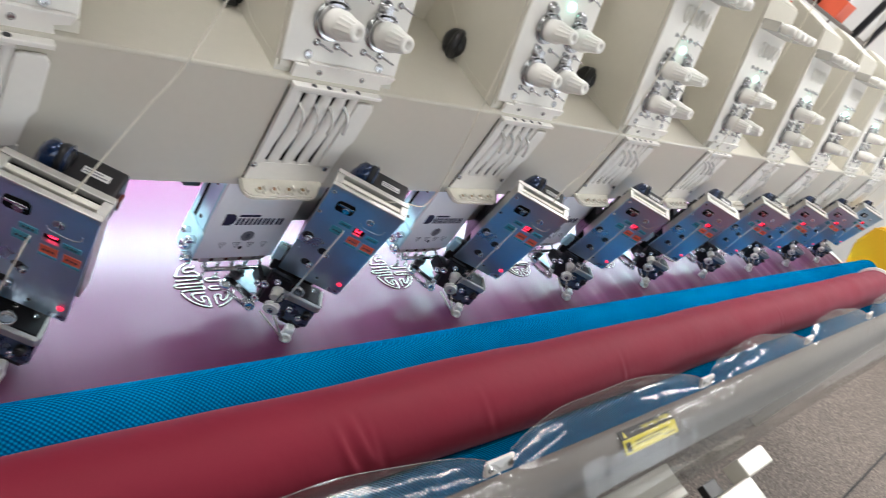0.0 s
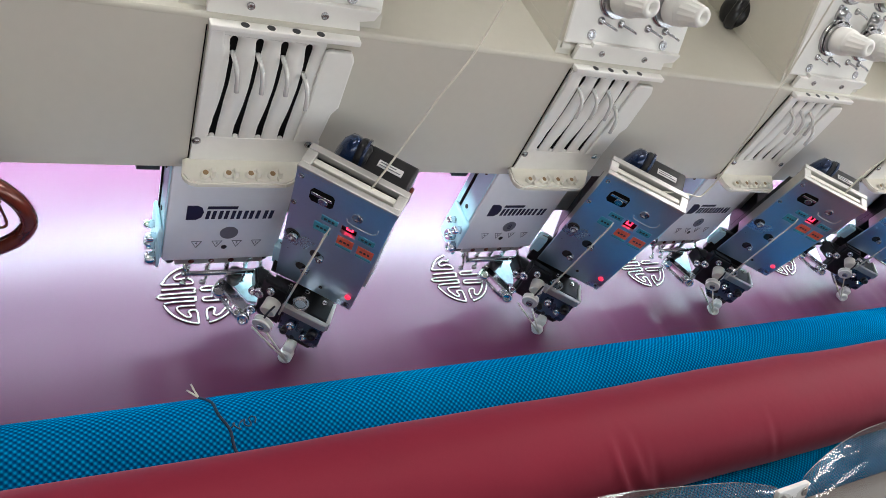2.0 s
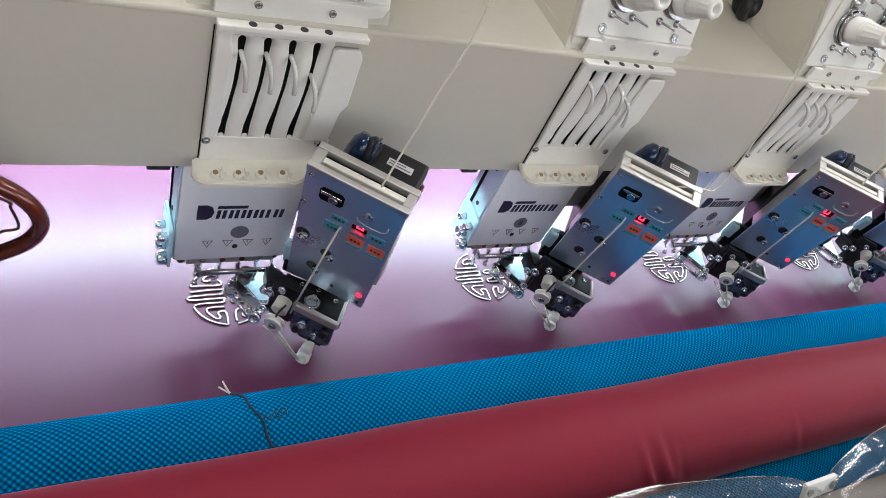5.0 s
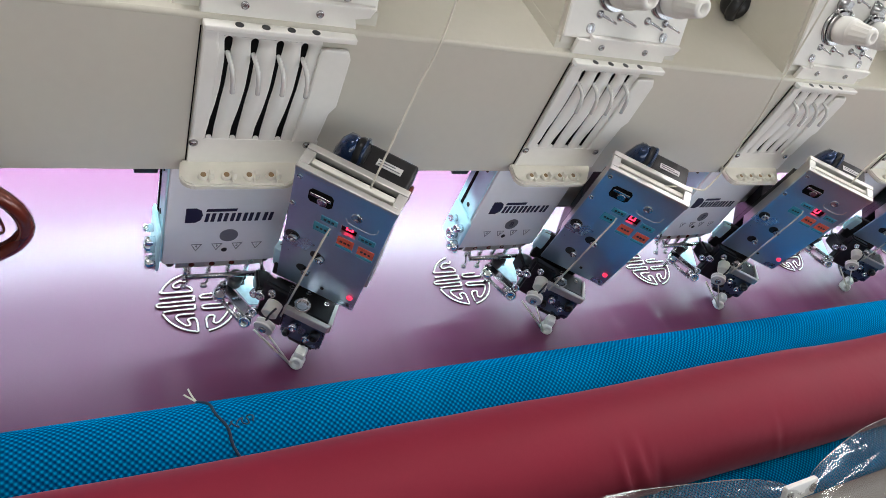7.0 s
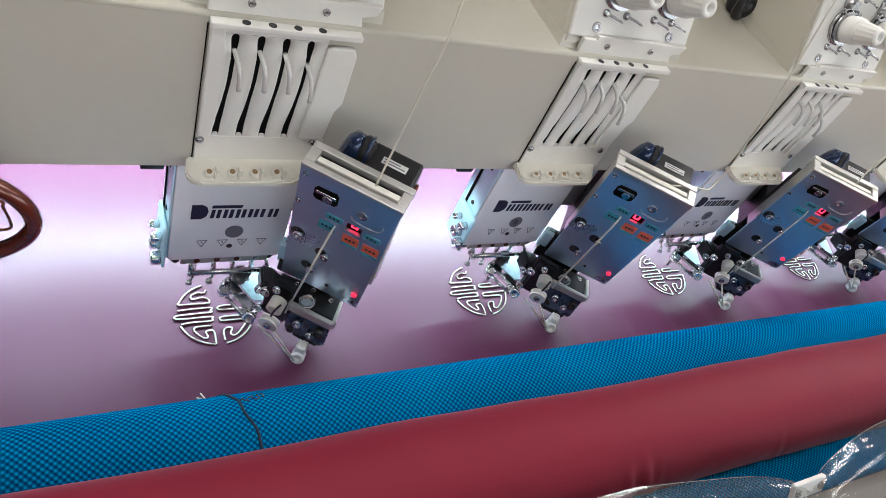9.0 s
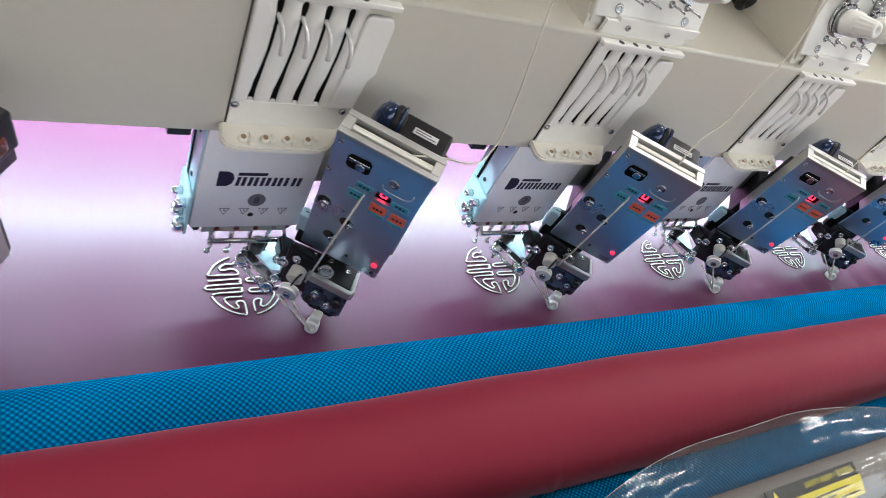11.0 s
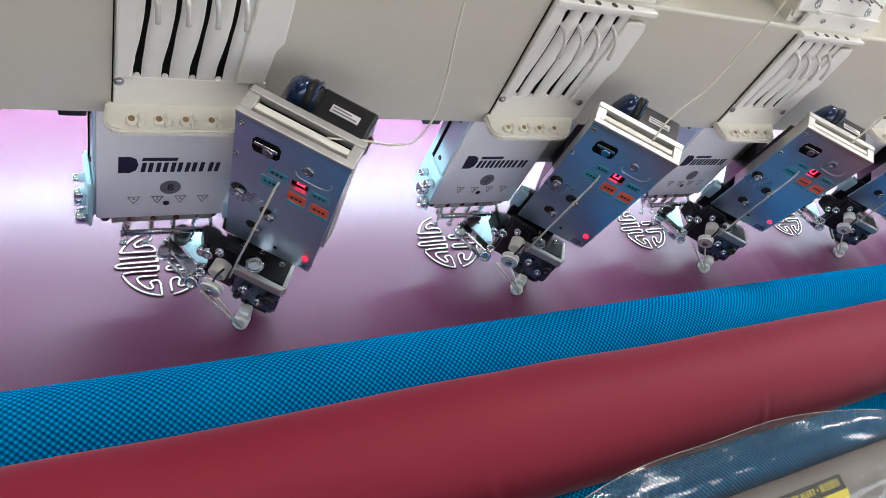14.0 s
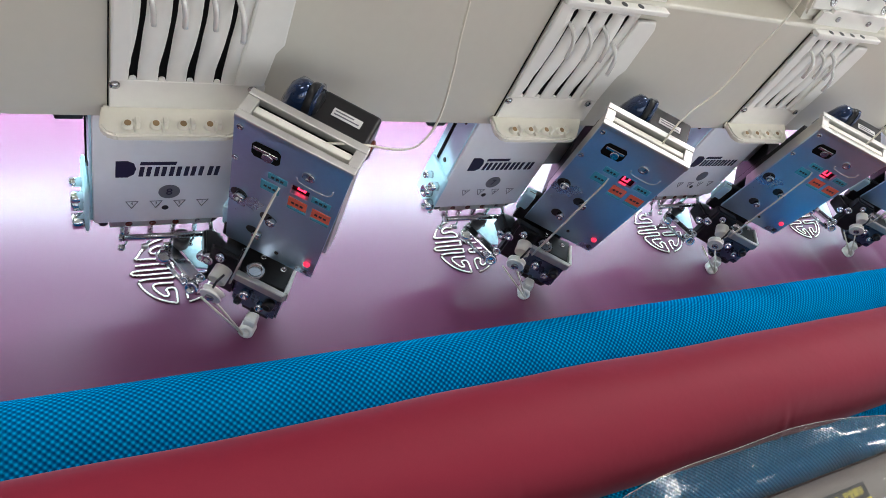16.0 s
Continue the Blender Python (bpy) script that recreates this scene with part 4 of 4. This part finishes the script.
# ---- cloth and rollers: they travel with the frame ----
def cloth():
    e = tagged(empty("embroidered_cloth", pose(0, 0, TABLE)), "red satin cloth with white corded round motifs on the table", "cloth")
    b = B()
    nx, ny = 240, 60
    x0, x1, y0, y1 = -1.0, 3.65, -0.31, 0.85
    grid = [[b.verts.new((x0 + (x1 - x0) * i / nx, y0 + (y1 - y0) * j / ny, 0.0)) for i in range(nx + 1)] for j in range(ny + 1)]
    for j in range(ny + 1):
        for i in range(nx + 1):
            v = grid[j][i]
            x, y = v.co.x, v.co.y
            w = max(0.0, min(1.0, (-0.03 - y) / 0.09))
            v.co.z = 0.0026 * w * (1.6 + math.sin(x * 55 + 3 * math.sin(x * 7)) + 0.6 * math.sin(x * 131 + 1.3)) + 0.0008 * noise.noise((x * 9, y * 9, 0))
    for j in range(ny):
        for i in range(nx):
            f = b.faces.new((grid[j][i], grid[j][i + 1], grid[j + 1][i + 1], grid[j + 1][i]))
            f.smooth = True
    part("sheet", b, CLOTH, e)
    return e


R0 = 0.047


def motif_paths():
    """Round good-luck motif: outlines of one half, in units of its radius; the other half mirrors the lower part."""
    def arc(a0, a1, r=1.0, k=12):
        return [(r * math.cos(radians(a0 + (a1 - a0) * i / k)), r * math.sin(radians(a0 + (a1 - a0) * i / k))) for i in range(k + 1)]
    left = arc(104, 158) + [(-0.60, 0.36), (-0.14, 0.36), (-0.14, 0.50), (-0.30, 0.56), (-0.52, 0.52), (-0.58, 0.62), (-0.40, 0.74), (-0.22, 0.72), (-0.14, 0.82)]
    mid = [(-0.97, 0.18), (-0.14, 0.20), (-0.12, 0.10), (-0.15, 0.04), (-0.98, 0.02), (-0.985, -0.10), (-0.16, -0.10), (-0.12, -0.16), (-0.16, -0.24), (-0.70, -0.24), (-0.95, -0.28)]
    low = arc(199, 262) + [(-0.12, -0.90), (-0.12, -0.62), (-0.20, -0.54), (-0.34, -0.58), (-0.30, -0.74), (-0.42, -0.76), (-0.62, -0.52), (-0.56, -0.40), (-0.14, -0.40)]
    rlow = arc(278, 352) + [(0.60, -0.14), (0.14, -0.14), (0.14, -0.26), (0.70, -0.28), (0.74, -0.40), (0.60, -0.60), (0.42, -0.76), (0.30, -0.72), (0.36, -0.54), (0.24, -0.50), (0.13, -0.60), (0.12, -0.92)]
    rmid = [(0.97, 0.10), (0.16, 0.10), (0.14, 0.22), (0.60, 0.24)]
    return [left, mid, low, rlow, rmid]


def motif(parent, cx, cy):
    b, d = B(), B()
    for path in motif_paths():
        raw = smooth_path([(cx + R0 * u, cy + R0 * v, 0.0018) for u, v in path], 6)
        pts, run = [], 0.0
        for p, q in zip(raw, raw[1:]):
            step = q - p
            k = max(1, round(step.length / 0.0009))
            side = Vector((-step.y, step.x, 0)).normalized()
            for i in range(k):
                run += step.length / k
                pts.append(p + step * (i / k) + side * 0.00015 * math.sin(run * 2 * math.pi / 0.0037))
        tube(b, pts, 0.00124, 6)
        tube(d, [p - Vector((0, 0, 0.0012)) for p in raw], 0.0020, 6)
    m = part("motif", b, CORD, parent, "round white corded motif")
    part("couching_edge", d, CORDDARK, m, "dark couching stitches along the cord")
    return m


CLOTHS = cloth()
FIRST = motif(CLOTHS, 0.033 - PITCH, 0.0107)
for k in range(9):
    mm = FIRST.copy()
    scene.collection.objects.link(mm)
    mm.parent, mm.location = CLOTHS, ((k + 1) * PITCH, 0, 0)
    ch = FIRST.children[0].copy()
    scene.collection.objects.link(ch)
    ch.parent = mm

RED = (-0.337, TABLE + 0.1325, 0.0665)
BLUE = (-0.224, TABLE + 0.0560, 0.0535)
BLUE2 = (-0.410, TABLE + 0.0475, 0.0450)


def net_roller(name, spec, x0, x1, label):
    """Roller in a knitted net: knots in staggered rows stand proud of it."""
    y, z, r = spec
    e = tagged(empty(name, pose(0, y, z)), label, "roller", "net-covered rollers")
    b = B()
    rod(b, (x0, 0, 0), (x1, 0, 0), r, seg=96)
    part("net_sleeve", b, NET, e)
    c = B()
    rod(c, (x0 - 0.12, 0, 0), (x0, 0, 0), 0.014)
    rod(c, (x1, 0, 0), (x1 + 0.12, 0, 0), 0.014)
    part("axle", c, STEEL, e)
    return e


ROLL_A = net_roller("net_roller", BLUE, -1.0, 3.66, "bright blue net-covered feed roller behind the red roll")
ROLL_B = net_roller("net_roller", BLUE2, -1.0, 3.66, "blue net-covered roller under the clear film")


def cloth_roll():
    y, z, r = RED
    e = tagged(empty("cloth_roll", pose(0, y, z)), "thick roll of wound red satin on the rollers", "cloth roll")
    b = B()
    seg, nx = 72, 900
    x0, x1 = -1.0, 3.20
    rings = []
    for i in range(nx + 1):
        x = x0 + (x1 - x0) * i / nx
        ring = []
        for k in range(seg):
            a = 2 * math.pi * k / seg
            rr = r + 0.0034 * noise.noise((x * 3.1, math.cos(a) * 0.8, math.sin(a) * 0.8)) + 0.0014 * noise.noise((x * 9, math.cos(a) * 1.5, 7 + math.sin(a)))
            for wx, wa, s in ((0.405, 2.6, 0.7), (0.430, 2.5, 0.5), (0.452, 2.8, 0.4), (0.66, 2.7, 0.25), (1.05, 2.8, 0.3), (1.9, 2.6, 0.3)):
                dx = (x - wx - 0.035 * (a - wa) - 0.02 * (a - wa) ** 2) / 0.006
                rr += (0.0046 * s * math.exp(-dx * dx) - 0.0036 * s * math.exp(-(dx - 1.6) ** 2)) * max(0.0, math.cos((a - wa) * 1.6)) ** 2 * (abs(a - wa) < 0.98)
            ring.append(b.verts.new((x, rr * math.cos(a), rr * math.sin(a))))
        rings.append(ring)
    for p, q in zip(rings, rings[1:]):
        for k in range(seg):
            f = b.faces.new((p[k], p[(k + 1) % seg], q[(k + 1) % seg], q[k]))
            f.smooth = True
    b.faces.new(list(reversed(rings[0]))), b.faces.new(rings[-1])
    part("wound_cloth", b, DAYLIT, e)
    c = B()
    lathe(c, (3.20, 0, 0), (1, 0, 0), [(0, 0.077), (0.012, 0.077), (0.016, 0.064), (0.016, 0.02), (0.42, 0.018)], 40)
    part("end_cap", c, WHITE, e, "white round end cap")
    d = B()
    rod(d, (-1.2, 0, 0), (-1.0, 0, 0), 0.018)
    part("axle", d, STEEL, e)
    return e


ROLL = cloth_roll()


# ---- wrapped front rail ----
def front_rail():
    e = tagged(empty("front_rail", pose(0, 0, HZ)), "grey front rail wrapped in loose clear film", "rail")
    b = B()
    prof = []
    for y, z in ((-0.462, -0.135), (-0.468, -0.106), (-0.480, -0.098), (-0.500, -0.0995), (-0.516, -0.106), (-0.524, -0.118), (-0.526, -0.150), (-0.526, -0.28), (-0.47, -0.28), (-0.462, -0.2)):
        prof.append((y, z))
    va = [b.verts.new((-1.0, y, z)) for y, z in prof]
    vb = [b.verts.new((3.7, y, z)) for y, z in prof]
    for i in range(len(prof)):
        j = (i + 1) % len(prof)
        f = b.faces.new((va[i], va[j], vb[j], vb[i]))
        f.smooth = i < 6
    b.faces.new(va), b.faces.new(list(reversed(vb)))
    bmesh.ops.recalc_face_normals(b, faces=b.faces)
    part("rail", b, RAILGREY, e)
    return e


RAIL = front_rail()
CLIPS = [-0.70, -0.04, 0.622, 1.285, 1.95, 2.61, 3.27]


def rail_fittings():
    for x in CLIPS:
        c = B()
        m = pose(x - 0.008, -0.457, -0.099, 58, 0, 1)
        block(c, -0.029, 0.029, -0.011, 0.011, -0.003, 0.003, 0.0012, m)
        cl = part("clip", c, PAPER, RAIL, "white clip with two screws")
        for sx in (-0.021, 0.021):
            k = B()
            screw(k, m @ Vector((sx, 0, -0.003)), m.to_3x3() @ Vector((0, 0, -1)), 0.0055, 0.002)
            screw(k, m @ Vector((sx, 0, 0.003)), m.to_3x3() @ Vector((0, 0, 1)), 0.0055, 0.002)
            part("clip_screw", k, STEEL, cl)
    # clear film, pinned at the clips and bulging between them
    b = B()
    over = [(-0.4830, -0.0940), (-0.4925, -0.0930), (-0.4965, -0.0905), (-0.5000, -0.0890), (-0.5035, -0.0900), (-0.5090, -0.0955), (-0.5320, -0.1130), (-0.5620, -0.1450), (-0.5880, -0.198), (-0.5940, -0.262)]
    n, rows = 700, []
    edge = []
    for i in range(n + 1):
        x = -0.98 + 4.64 * i / n
        j = max(0, min(len(CLIPS) - 2, sum(c < x for c in CLIPS) - 1))
        u = max(0.0, min(1.0, (x - CLIPS[j]) / (CLIPS[j + 1] - CLIPS[j])))
        bulge = max(0.0, math.sin(math.pi * min(1.0, u * 1.02))) ** 0.55
        wob = noise.noise((x * 6, 3.1, 0)) * 0.006
        ey, ez = -0.462 + (0.055 + wob) * bulge, -0.100 + 0.014 * bulge + wob
        edge.append(Vector((x, ey, ez)))
        col = []
        for v in (1.0, 0.8, 0.6, 0.4, 0.2):
            col.append((x, -0.483 + (ey + 0.483) * v, -0.093 + (ez + 0.093) * v + 0.010 * bulge * math.sin(math.pi * v)))
        for y, z in over:
            col.append((x, y, z))
        ring = []
        for k, (px, py, pz) in enumerate(col):
            w = 0.0030 * noise.noise((px * 7, k * 0.55, 1.7)) + 0.0016 * noise.noise((px * 23, k * 0.9, 5.0))
            ring.append(b.verts.new((px, py - 0.3 * w, pz + abs(w) + 0.0015)))
        rows.append(ring)
    for p, q in zip(rows, rows[1:]):
        for k in range(len(p) - 1):
            f = b.faces.new((p[k + 1], q[k + 1], q[k], p[k]))
            f.smooth = True
    film = part("clear_film", b, FILM, RAIL, "loose clear plastic film with a scalloped edge")
    film.visible_shadow = False
    t = B()
    tube(t, edge[::3], 0.0004, 5)
    part("film_edge", t, FILMEDGE, film)
    # warning label
    m0 = pose(0.975, -0.4890, -0.0935, 6, 0, 0)
    k = B()
    block(k, -0.090, 0.090, -0.0080, 0.0080, -0.0006, 0.0006, 0, m0)
    lab = part("warning_label", k, BLACK, RAIL, "black and yellow safety alert label")
    k = B()
    m1 = pose(0.975, -0.5080, -0.0975, 22, 0, 0)
    block(k, -0.090, 0.090, -0.0115, 0.0115, -0.0006, 0.0006, 0, m1)
    part("yellow_field", k, WARN, lab)
    text_mesh("label_words", "SAFETY ALERT \u2022 \u5b89\u5168\u63d0\u793a", 0.0090, WARN, lab, m0 @ pose(0.032, 0, 0.0010), "yellow words on the black band")
    k = B()
    prism(k, [(-0.005, -0.005), (0.005, -0.005), (0.0, 0.005)], 0.0006, m0 @ pose(-0.076, 0, 0.0013, -90, 0, 0))
    part("alert_triangle", k, WARN, lab)
    k = B()
    block(k, -0.085, -0.070, -0.008, 0.007, 0.0008, 0.0014, 0.0003, m1)
    part("hazard_sign", k, BLACK, lab)
    for q, (xa, xb) in enumerate(((-0.055, 0.060), (-0.055, 0.03), (0.04, 0.080))):
        k = B()
        block(k, xa, xb, 0.0030 - 0.005 * q, 0.0048 - 0.005 * q, 0.0008, 0.0013, 0, m1)
        part("printed_line", k, BLACK, lab)


rail_fittings()


def yarn_tie():
    """Dark yarn tied round the feed roller, with frayed pale ends, and a scribble of ink beside it."""
    y, z, r = BLUE
    e = ROLL_A
    k = B()
    pts = []
    for i in range(40):
        a = radians(20 + 215 * i / 39)
        x = 0.036 - 0.060 * (a - radians(20)) / radians(215) + 0.0015 * math.sin(a * 9)
        pts.append((x, (r + 0.0012) * math.cos(math.pi - a) * 1.0, (r + 0.0012) * math.sin(math.pi - a)))
    tube(k, pts[:25], 0.0016, 6)
    part("yarn_tie", k, DARKYARN, e, "navy yarn tied round the roller")
    a = pts[24]
    w = B()
    p0 = Vector(pts[24])
    up = Vector((0, p0.y, p0.z)).normalized()
    tube(w, smooth_path([p0, p0 + up * 0.003 + Vector((-0.006, 0.002, 0)), p0 + up * 0.006 + Vector((-0.012, 0.004, 0))], 4), 0.0010, 6)
    tube(w, smooth_path([p0, p0 + up * 0.004 + Vector((-0.004, 0.004, 0)), p0 + up * 0.008 + Vector((-0.007, 0.008, 0))], 4), 0.0010, 6)
    part("yarn_end", w, YARN, e, "frayed pale yarn end")
    s2 = B()
    ink = []
    for i in range(26):
        u = i / 25
        a = radians(92 + 5 * math.sin(u * 17) + 6 * u)
        ink.append((0.020 + 0.026 * u + 0.002 * math.sin(u * 30), -(r + 0.0002) * math.cos(a), (r + 0.0002) * math.sin(a)))
    tube(s2, ink, 0.0009, 5)
    part("ink_scribble", s2, INK, e, "dark ink scribble on the roller")


yarn_tie()


# ---- end of the machine, brackets ----
def yellow_cover():
    e = tagged(empty("safety_cover", pose(3.74, 0, HZ)), "bright yellow safety cover at the machine's end", "cover")
    prof = [(-0.134, -0.29), (-0.080, -0.18), (-0.090, -0.06), (-0.150, -0.026), (-0.23, -0.045), (-0.33, -0.16), (-0.34, -0.29)]
    b = B()
    va = [b.verts.new((0, y, z)) for y, z in prof]
    vb = [b.verts.new((0.30, y + 0.01, z - 0.01)) for y, z in prof]
    b.faces.new(va), b.faces.new(list(reversed(vb)))
    for i in range(len(prof)):
        j = (i + 1) % len(prof)
        b.faces.new((va[j], va[i], vb[i], vb[j]))
    bmesh.ops.recalc_face_normals(b, faces=b.faces)
    bmesh.ops.bevel(b, geom=list(b.edges), offset=0.012, segments=3, affect="EDGES")
    part("hood", b, YELLOW, e)
    f = B()
    block(f, 0.02, 0.28, -0.34, -0.13, -HZ, -0.285, 0.005)
    part("stand", f, CREAM, e)


yellow_cover()


def cream_bracket():
    e = tagged(empty("frame_bracket", pose(0, 0, HZ)), "cream-painted frame bracket below the front rail", "bracket")
    for name, c, m in (("arm", (0.75, 1.395, -0.80, -0.645, -0.262, -0.205), CREAM), ("end_block", (1.375, 1.512, -0.648, -0.606, -0.240, -0.196), CREAM), ("side_plate", (0.72, 1.245, -0.612, -0.540, -0.300, -0.262), CREAM)):
        b = B()
        block(b, *c, 0.003)
        part(name, b, m, e)
    # black block standing for the shade in the bracket's gap
    for x in (1.27,):
        b = B()
        block(b, x - 0.028, x + 0.028, -0.644, -0.612, -0.24, -0.2235, 0.002)
        part("cable_clamp", b, BLACK, e)
    b = B()
    block(b, 0.80, 0.90, -0.76, -0.66, -HZ, -0.262, 0.004)
    part("leg", b, CREAM, e)


cream_bracket()


def roller_stand():
    e = tagged(empty("roller_stand", pose(0, 0, 0)), "cream-painted frame that carries the rollers and rail", "frame")
    for x in (-0.97, 3.62):
        b = B()
        block(b, x - 0.03, x + 0.03, -0.52, -0.18, TABLE - 0.08, TABLE - 0.012, 0.004)
        part("cross_bar", b, CREAM, e)
        b = B()
        block(b, x - 0.03, x + 0.03, -0.52, -0.47, 0, TABLE - 0.08, 0.004)
        part("leg", b, CREAM, e)
    b = B()
    block(b, -1.0, 3.65, -0.522, -0.468, TABLE - 0.11, TABLE - 0.002, 0.004)
    part("long_bar", b, RAILGREY, e)
    # dark sheet, added so that the gap between the rollers looks shaded
    b = B()
    block(b, -0.94, 3.59, -0.464, -0.175, TABLE - 0.085, TABLE - 0.075, 0.002)
    part("tray", b, STEELDARK, e, "dark sheet added for the shade under the rollers")


roller_stand()


# ---- loose cords above the devices, and the amber tubes ----
def hanging_cord(k, pts):
    b = B()
    tube(b, smooth_path(pts, 8), 0.0011, 6)
    ob = part("hanging_cord", b, YARN)
    ob.location = (k * PITCH, 0, HZ)
    return tagged(ob, "thin cream cord hanging from the thread rack", "cord", "hanging cords")


LOOSE = [(0.150, -0.098, 0.036), (0.157, -0.095, 0.060), (0.168, -0.091, 0.082), (0.189, -0.087, 0.108), (0.200, -0.082, 0.155), (0.206, -0.076, 0.240), (0.205, -0.02, 0.50), (0.19, 0.12, 0.95)]
SLACK = [(0.150, -0.098, 0.036), (0.185, -0.104, 0.040), (0.222, -0.100, 0.030), (0.250, -0.088, 0.024), (0.262, -0.082, 0.050), (0.255, -0.080, 0.105), (0.240, -0.078, 0.180), (0.215, -0.02, 0.50), (0.19, 0.12, 0.95)]
TAUT = [(0.150, -0.098, 0.036), (0.158, -0.092, 0.09), (0.166, -0.086, 0.15), (0.173, -0.080, 0.24), (0.180, -0.02, 0.50), (0.19, 0.12, 0.95)]
for k in range(-1, 9):
    if k == 0:
        base = Vector(TAUT[0])
        b = B()
        tube(b, smooth_path([Vector(p) - base for p in TAUT], 8), 0.0011, 6)
        SWAYING = tagged(part("hanging_cord", b, YARN), "thin cream cord swaying from the thread rack", "cord", "hanging cords")
    else:
        hanging_cord(k, SLACK if k == 1 else [(x + 0.006 * math.sin(k * 2.1) * (z > 0.04), y, z) for x, y, z in LOOSE])


def amber_tubes():
    e = tagged(empty("air_tube", pose(-0.17, -0.05, HZ)), "loop of glossy amber plastic air tubes", "air tube")
    for r, d in ((0.0078, 0.0), (0.0014, 0.017)):
        b = B()
        tube(b, smooth_path([(-0.09, 0.02, 0.02), (-0.04, 0.008, 0.006 - d), (0.000, 0, -0.012 - d), (0.020 - d, -0.003, -0.035), (0.024 - d, -0.004, -0.060), (0.010 - d, -0.002, -0.085 + d), (-0.02, 0.0, -0.104 + d), (-0.06, 0.004, -0.118), (-0.10, 0.02, -0.12)], 7), r, 12)
        part("tube", b, COPPER, e)


amber_tubes()


# ---- the far end of the workshop ----
def far_end():
    for i in range(9):
        b = B()
        y = 0.70 + 0.36 * i + 0.1 * (i % 2)
        rod(b, (0, 0, 0), (0, 0, 3.2), 0.011 + 0.010 * (i % 3 == 0))
        ob = part("wall_pipe", b, STEELDARK if i % 2 else RAILGREY)
        ob.location = (7.3, y, 0)
        tagged(ob, "dark vertical pipe on the white wall", "pipe", "wall pipes")
    sh = tagged(empty("storage_shelf", pose(6.6, 2.3, 0)), "grey steel storage shelf against the wall", "shelf")
    for z in (0.5, 1.25, 1.55):
        b = B()
        block(b, -0.2, 0.2, -0.75, 0.75, z, z + 0.03, 0.003)
        part("board", b, RAILGREY, sh)
    for x in (-0.19, 0.19):
        for y in (-0.74, 0.74):
            b = B()
            block(b, x - 0.02, x + 0.02, y - 0.02, y + 0.02, 0, 2.0, 0.002)
            part("post", b, STEELDARK, sh)
    random.seed(4)
    for z, y, far in ((0.53, 1.65, 2.9), (1.28, 2.08, 2.7), (1.58, 1.82, 2.1)):
        while y < far:
            w, h, d = random.uniform(0.12, 0.28), random.uniform(0.14, 0.24), random.uniform(0.2, 0.34)
            b = B()
            block(b, -d / 2, d / 2, 0, w, 0, h, 0.004)
            pick = random.choice((ORANGE, COPPER) if z > 1 else (ORANGE, COPPER, PAPER, CLOTH))
            ob = part("carton", b, pick)
            ob.location = (6.6, y, z)
            tagged(ob, {"orange_print": "orange cardboard carton on the steel shelf", "amber_tube": "brown cardboard carton on the steel shelf", "label_paper": "white cardboard carton on the steel shelf", "red_satin": "red cardboard carton on the steel shelf"}[pick.name], "carton", "cartons on the shelf")
            y += w + 0.03


far_end()


# ---- what moves ----
DRIFT = [
    (0.0, 0.0125, 0.0150), (0.5, 0.0065, 0.0148), (1.0, -0.0030, 0.0146), (1.5, -0.0060, 0.0068), (2.0, 0.0036, 0.0068), (2.5, 0.0111, 0.0068), (3.0, 0.0185, 0.0066), (3.5, 0.0276, 0.0063),
    (6.0, 0.0158, -0.0009), (6.5, 0.0082, -0.0003), (7.0, 0.0, 0.0), (7.5, -0.0021, -0.0055), (8.0, 0.0016, -0.0137), (8.5, 0.0066, -0.0215), (9.0, 0.0118, -0.0270), (9.5, 0.0173, -0.0322), (10.0, 0.0270, -0.0362), (10.2, 0.0325, -0.0362),
    (12.3, 0.0188, -0.0185), (12.5, 0.0176, -0.0176), (13.0, 0.0115, -0.0096), (13.5, 0.0142, -0.0064), (14.0, 0.0210, -0.0074), (14.5, 0.0290, -0.0070), (15.0, 0.0394, -0.0070), (15.5, 0.0422, -0.0103), (16.0, 0.0381, -0.0122)]


def motions():
    walk(CLOTHS, [(t, pose(x, y, TABLE)) for t, x, y in DRIFT])
    for ob, (y0, z0, r), way in ((ROLL_A, BLUE, 1), (ROLL_B, BLUE2, 1), (ROLL, RED, -1)):
        walk(ob, [(t, pose(x, y0, z0, math.degrees(way * y / r), 0, 0)) for t, x, y in DRIFT])
    walk(RAIL, [(t, pose(x, 0, HZ)) for t, x, y in DRIFT])
    walk(SWAYING, [(t, pose(0.150, -0.098, HZ + 0.036, 0, a, 0)) for t, a in ((0.0, 15), (1.0, 13), (1.5, 12), (2.5, 10), (3.5, 8), (4.75, 6), (6.0, 3), (7.0, 0), (8.5, -1), (9.5, 2), (10.2, 4), (12.3, 4), (16.0, 3))])
    # each guide swings to and fro as it lays the cord; the fourth take-up lever of each head bobs
    for i, device in enumerate(DEVICES):
        for ob in device.children:
            if ob.name.startswith("cord_guide"):
                rows = []
                for q in range(161):
                    t = q / 10
                    a = 0.006 * math.sin(2 * math.pi * 1.9 * (t - 7.0) + 1.5 + 0.9 * (i - 1))
                    rows.append((t, pose(0.134 + 0.78 * a, -0.096 - 0.63 * a, -0.270)))
                walk(ob, rows)
    for i, head in enumerate(HEADSET):
        lever = [ob for ob in head.children if ob.name.startswith("take_up_lever")][3]
        walk(lever, [(q / 10, pose(0, 0, 0.012 * math.sin(2 * math.pi * 2.7 * (q / 10 - 7.0) + 0.7 * i) - 0.008)) for q in range(161)])


motions()
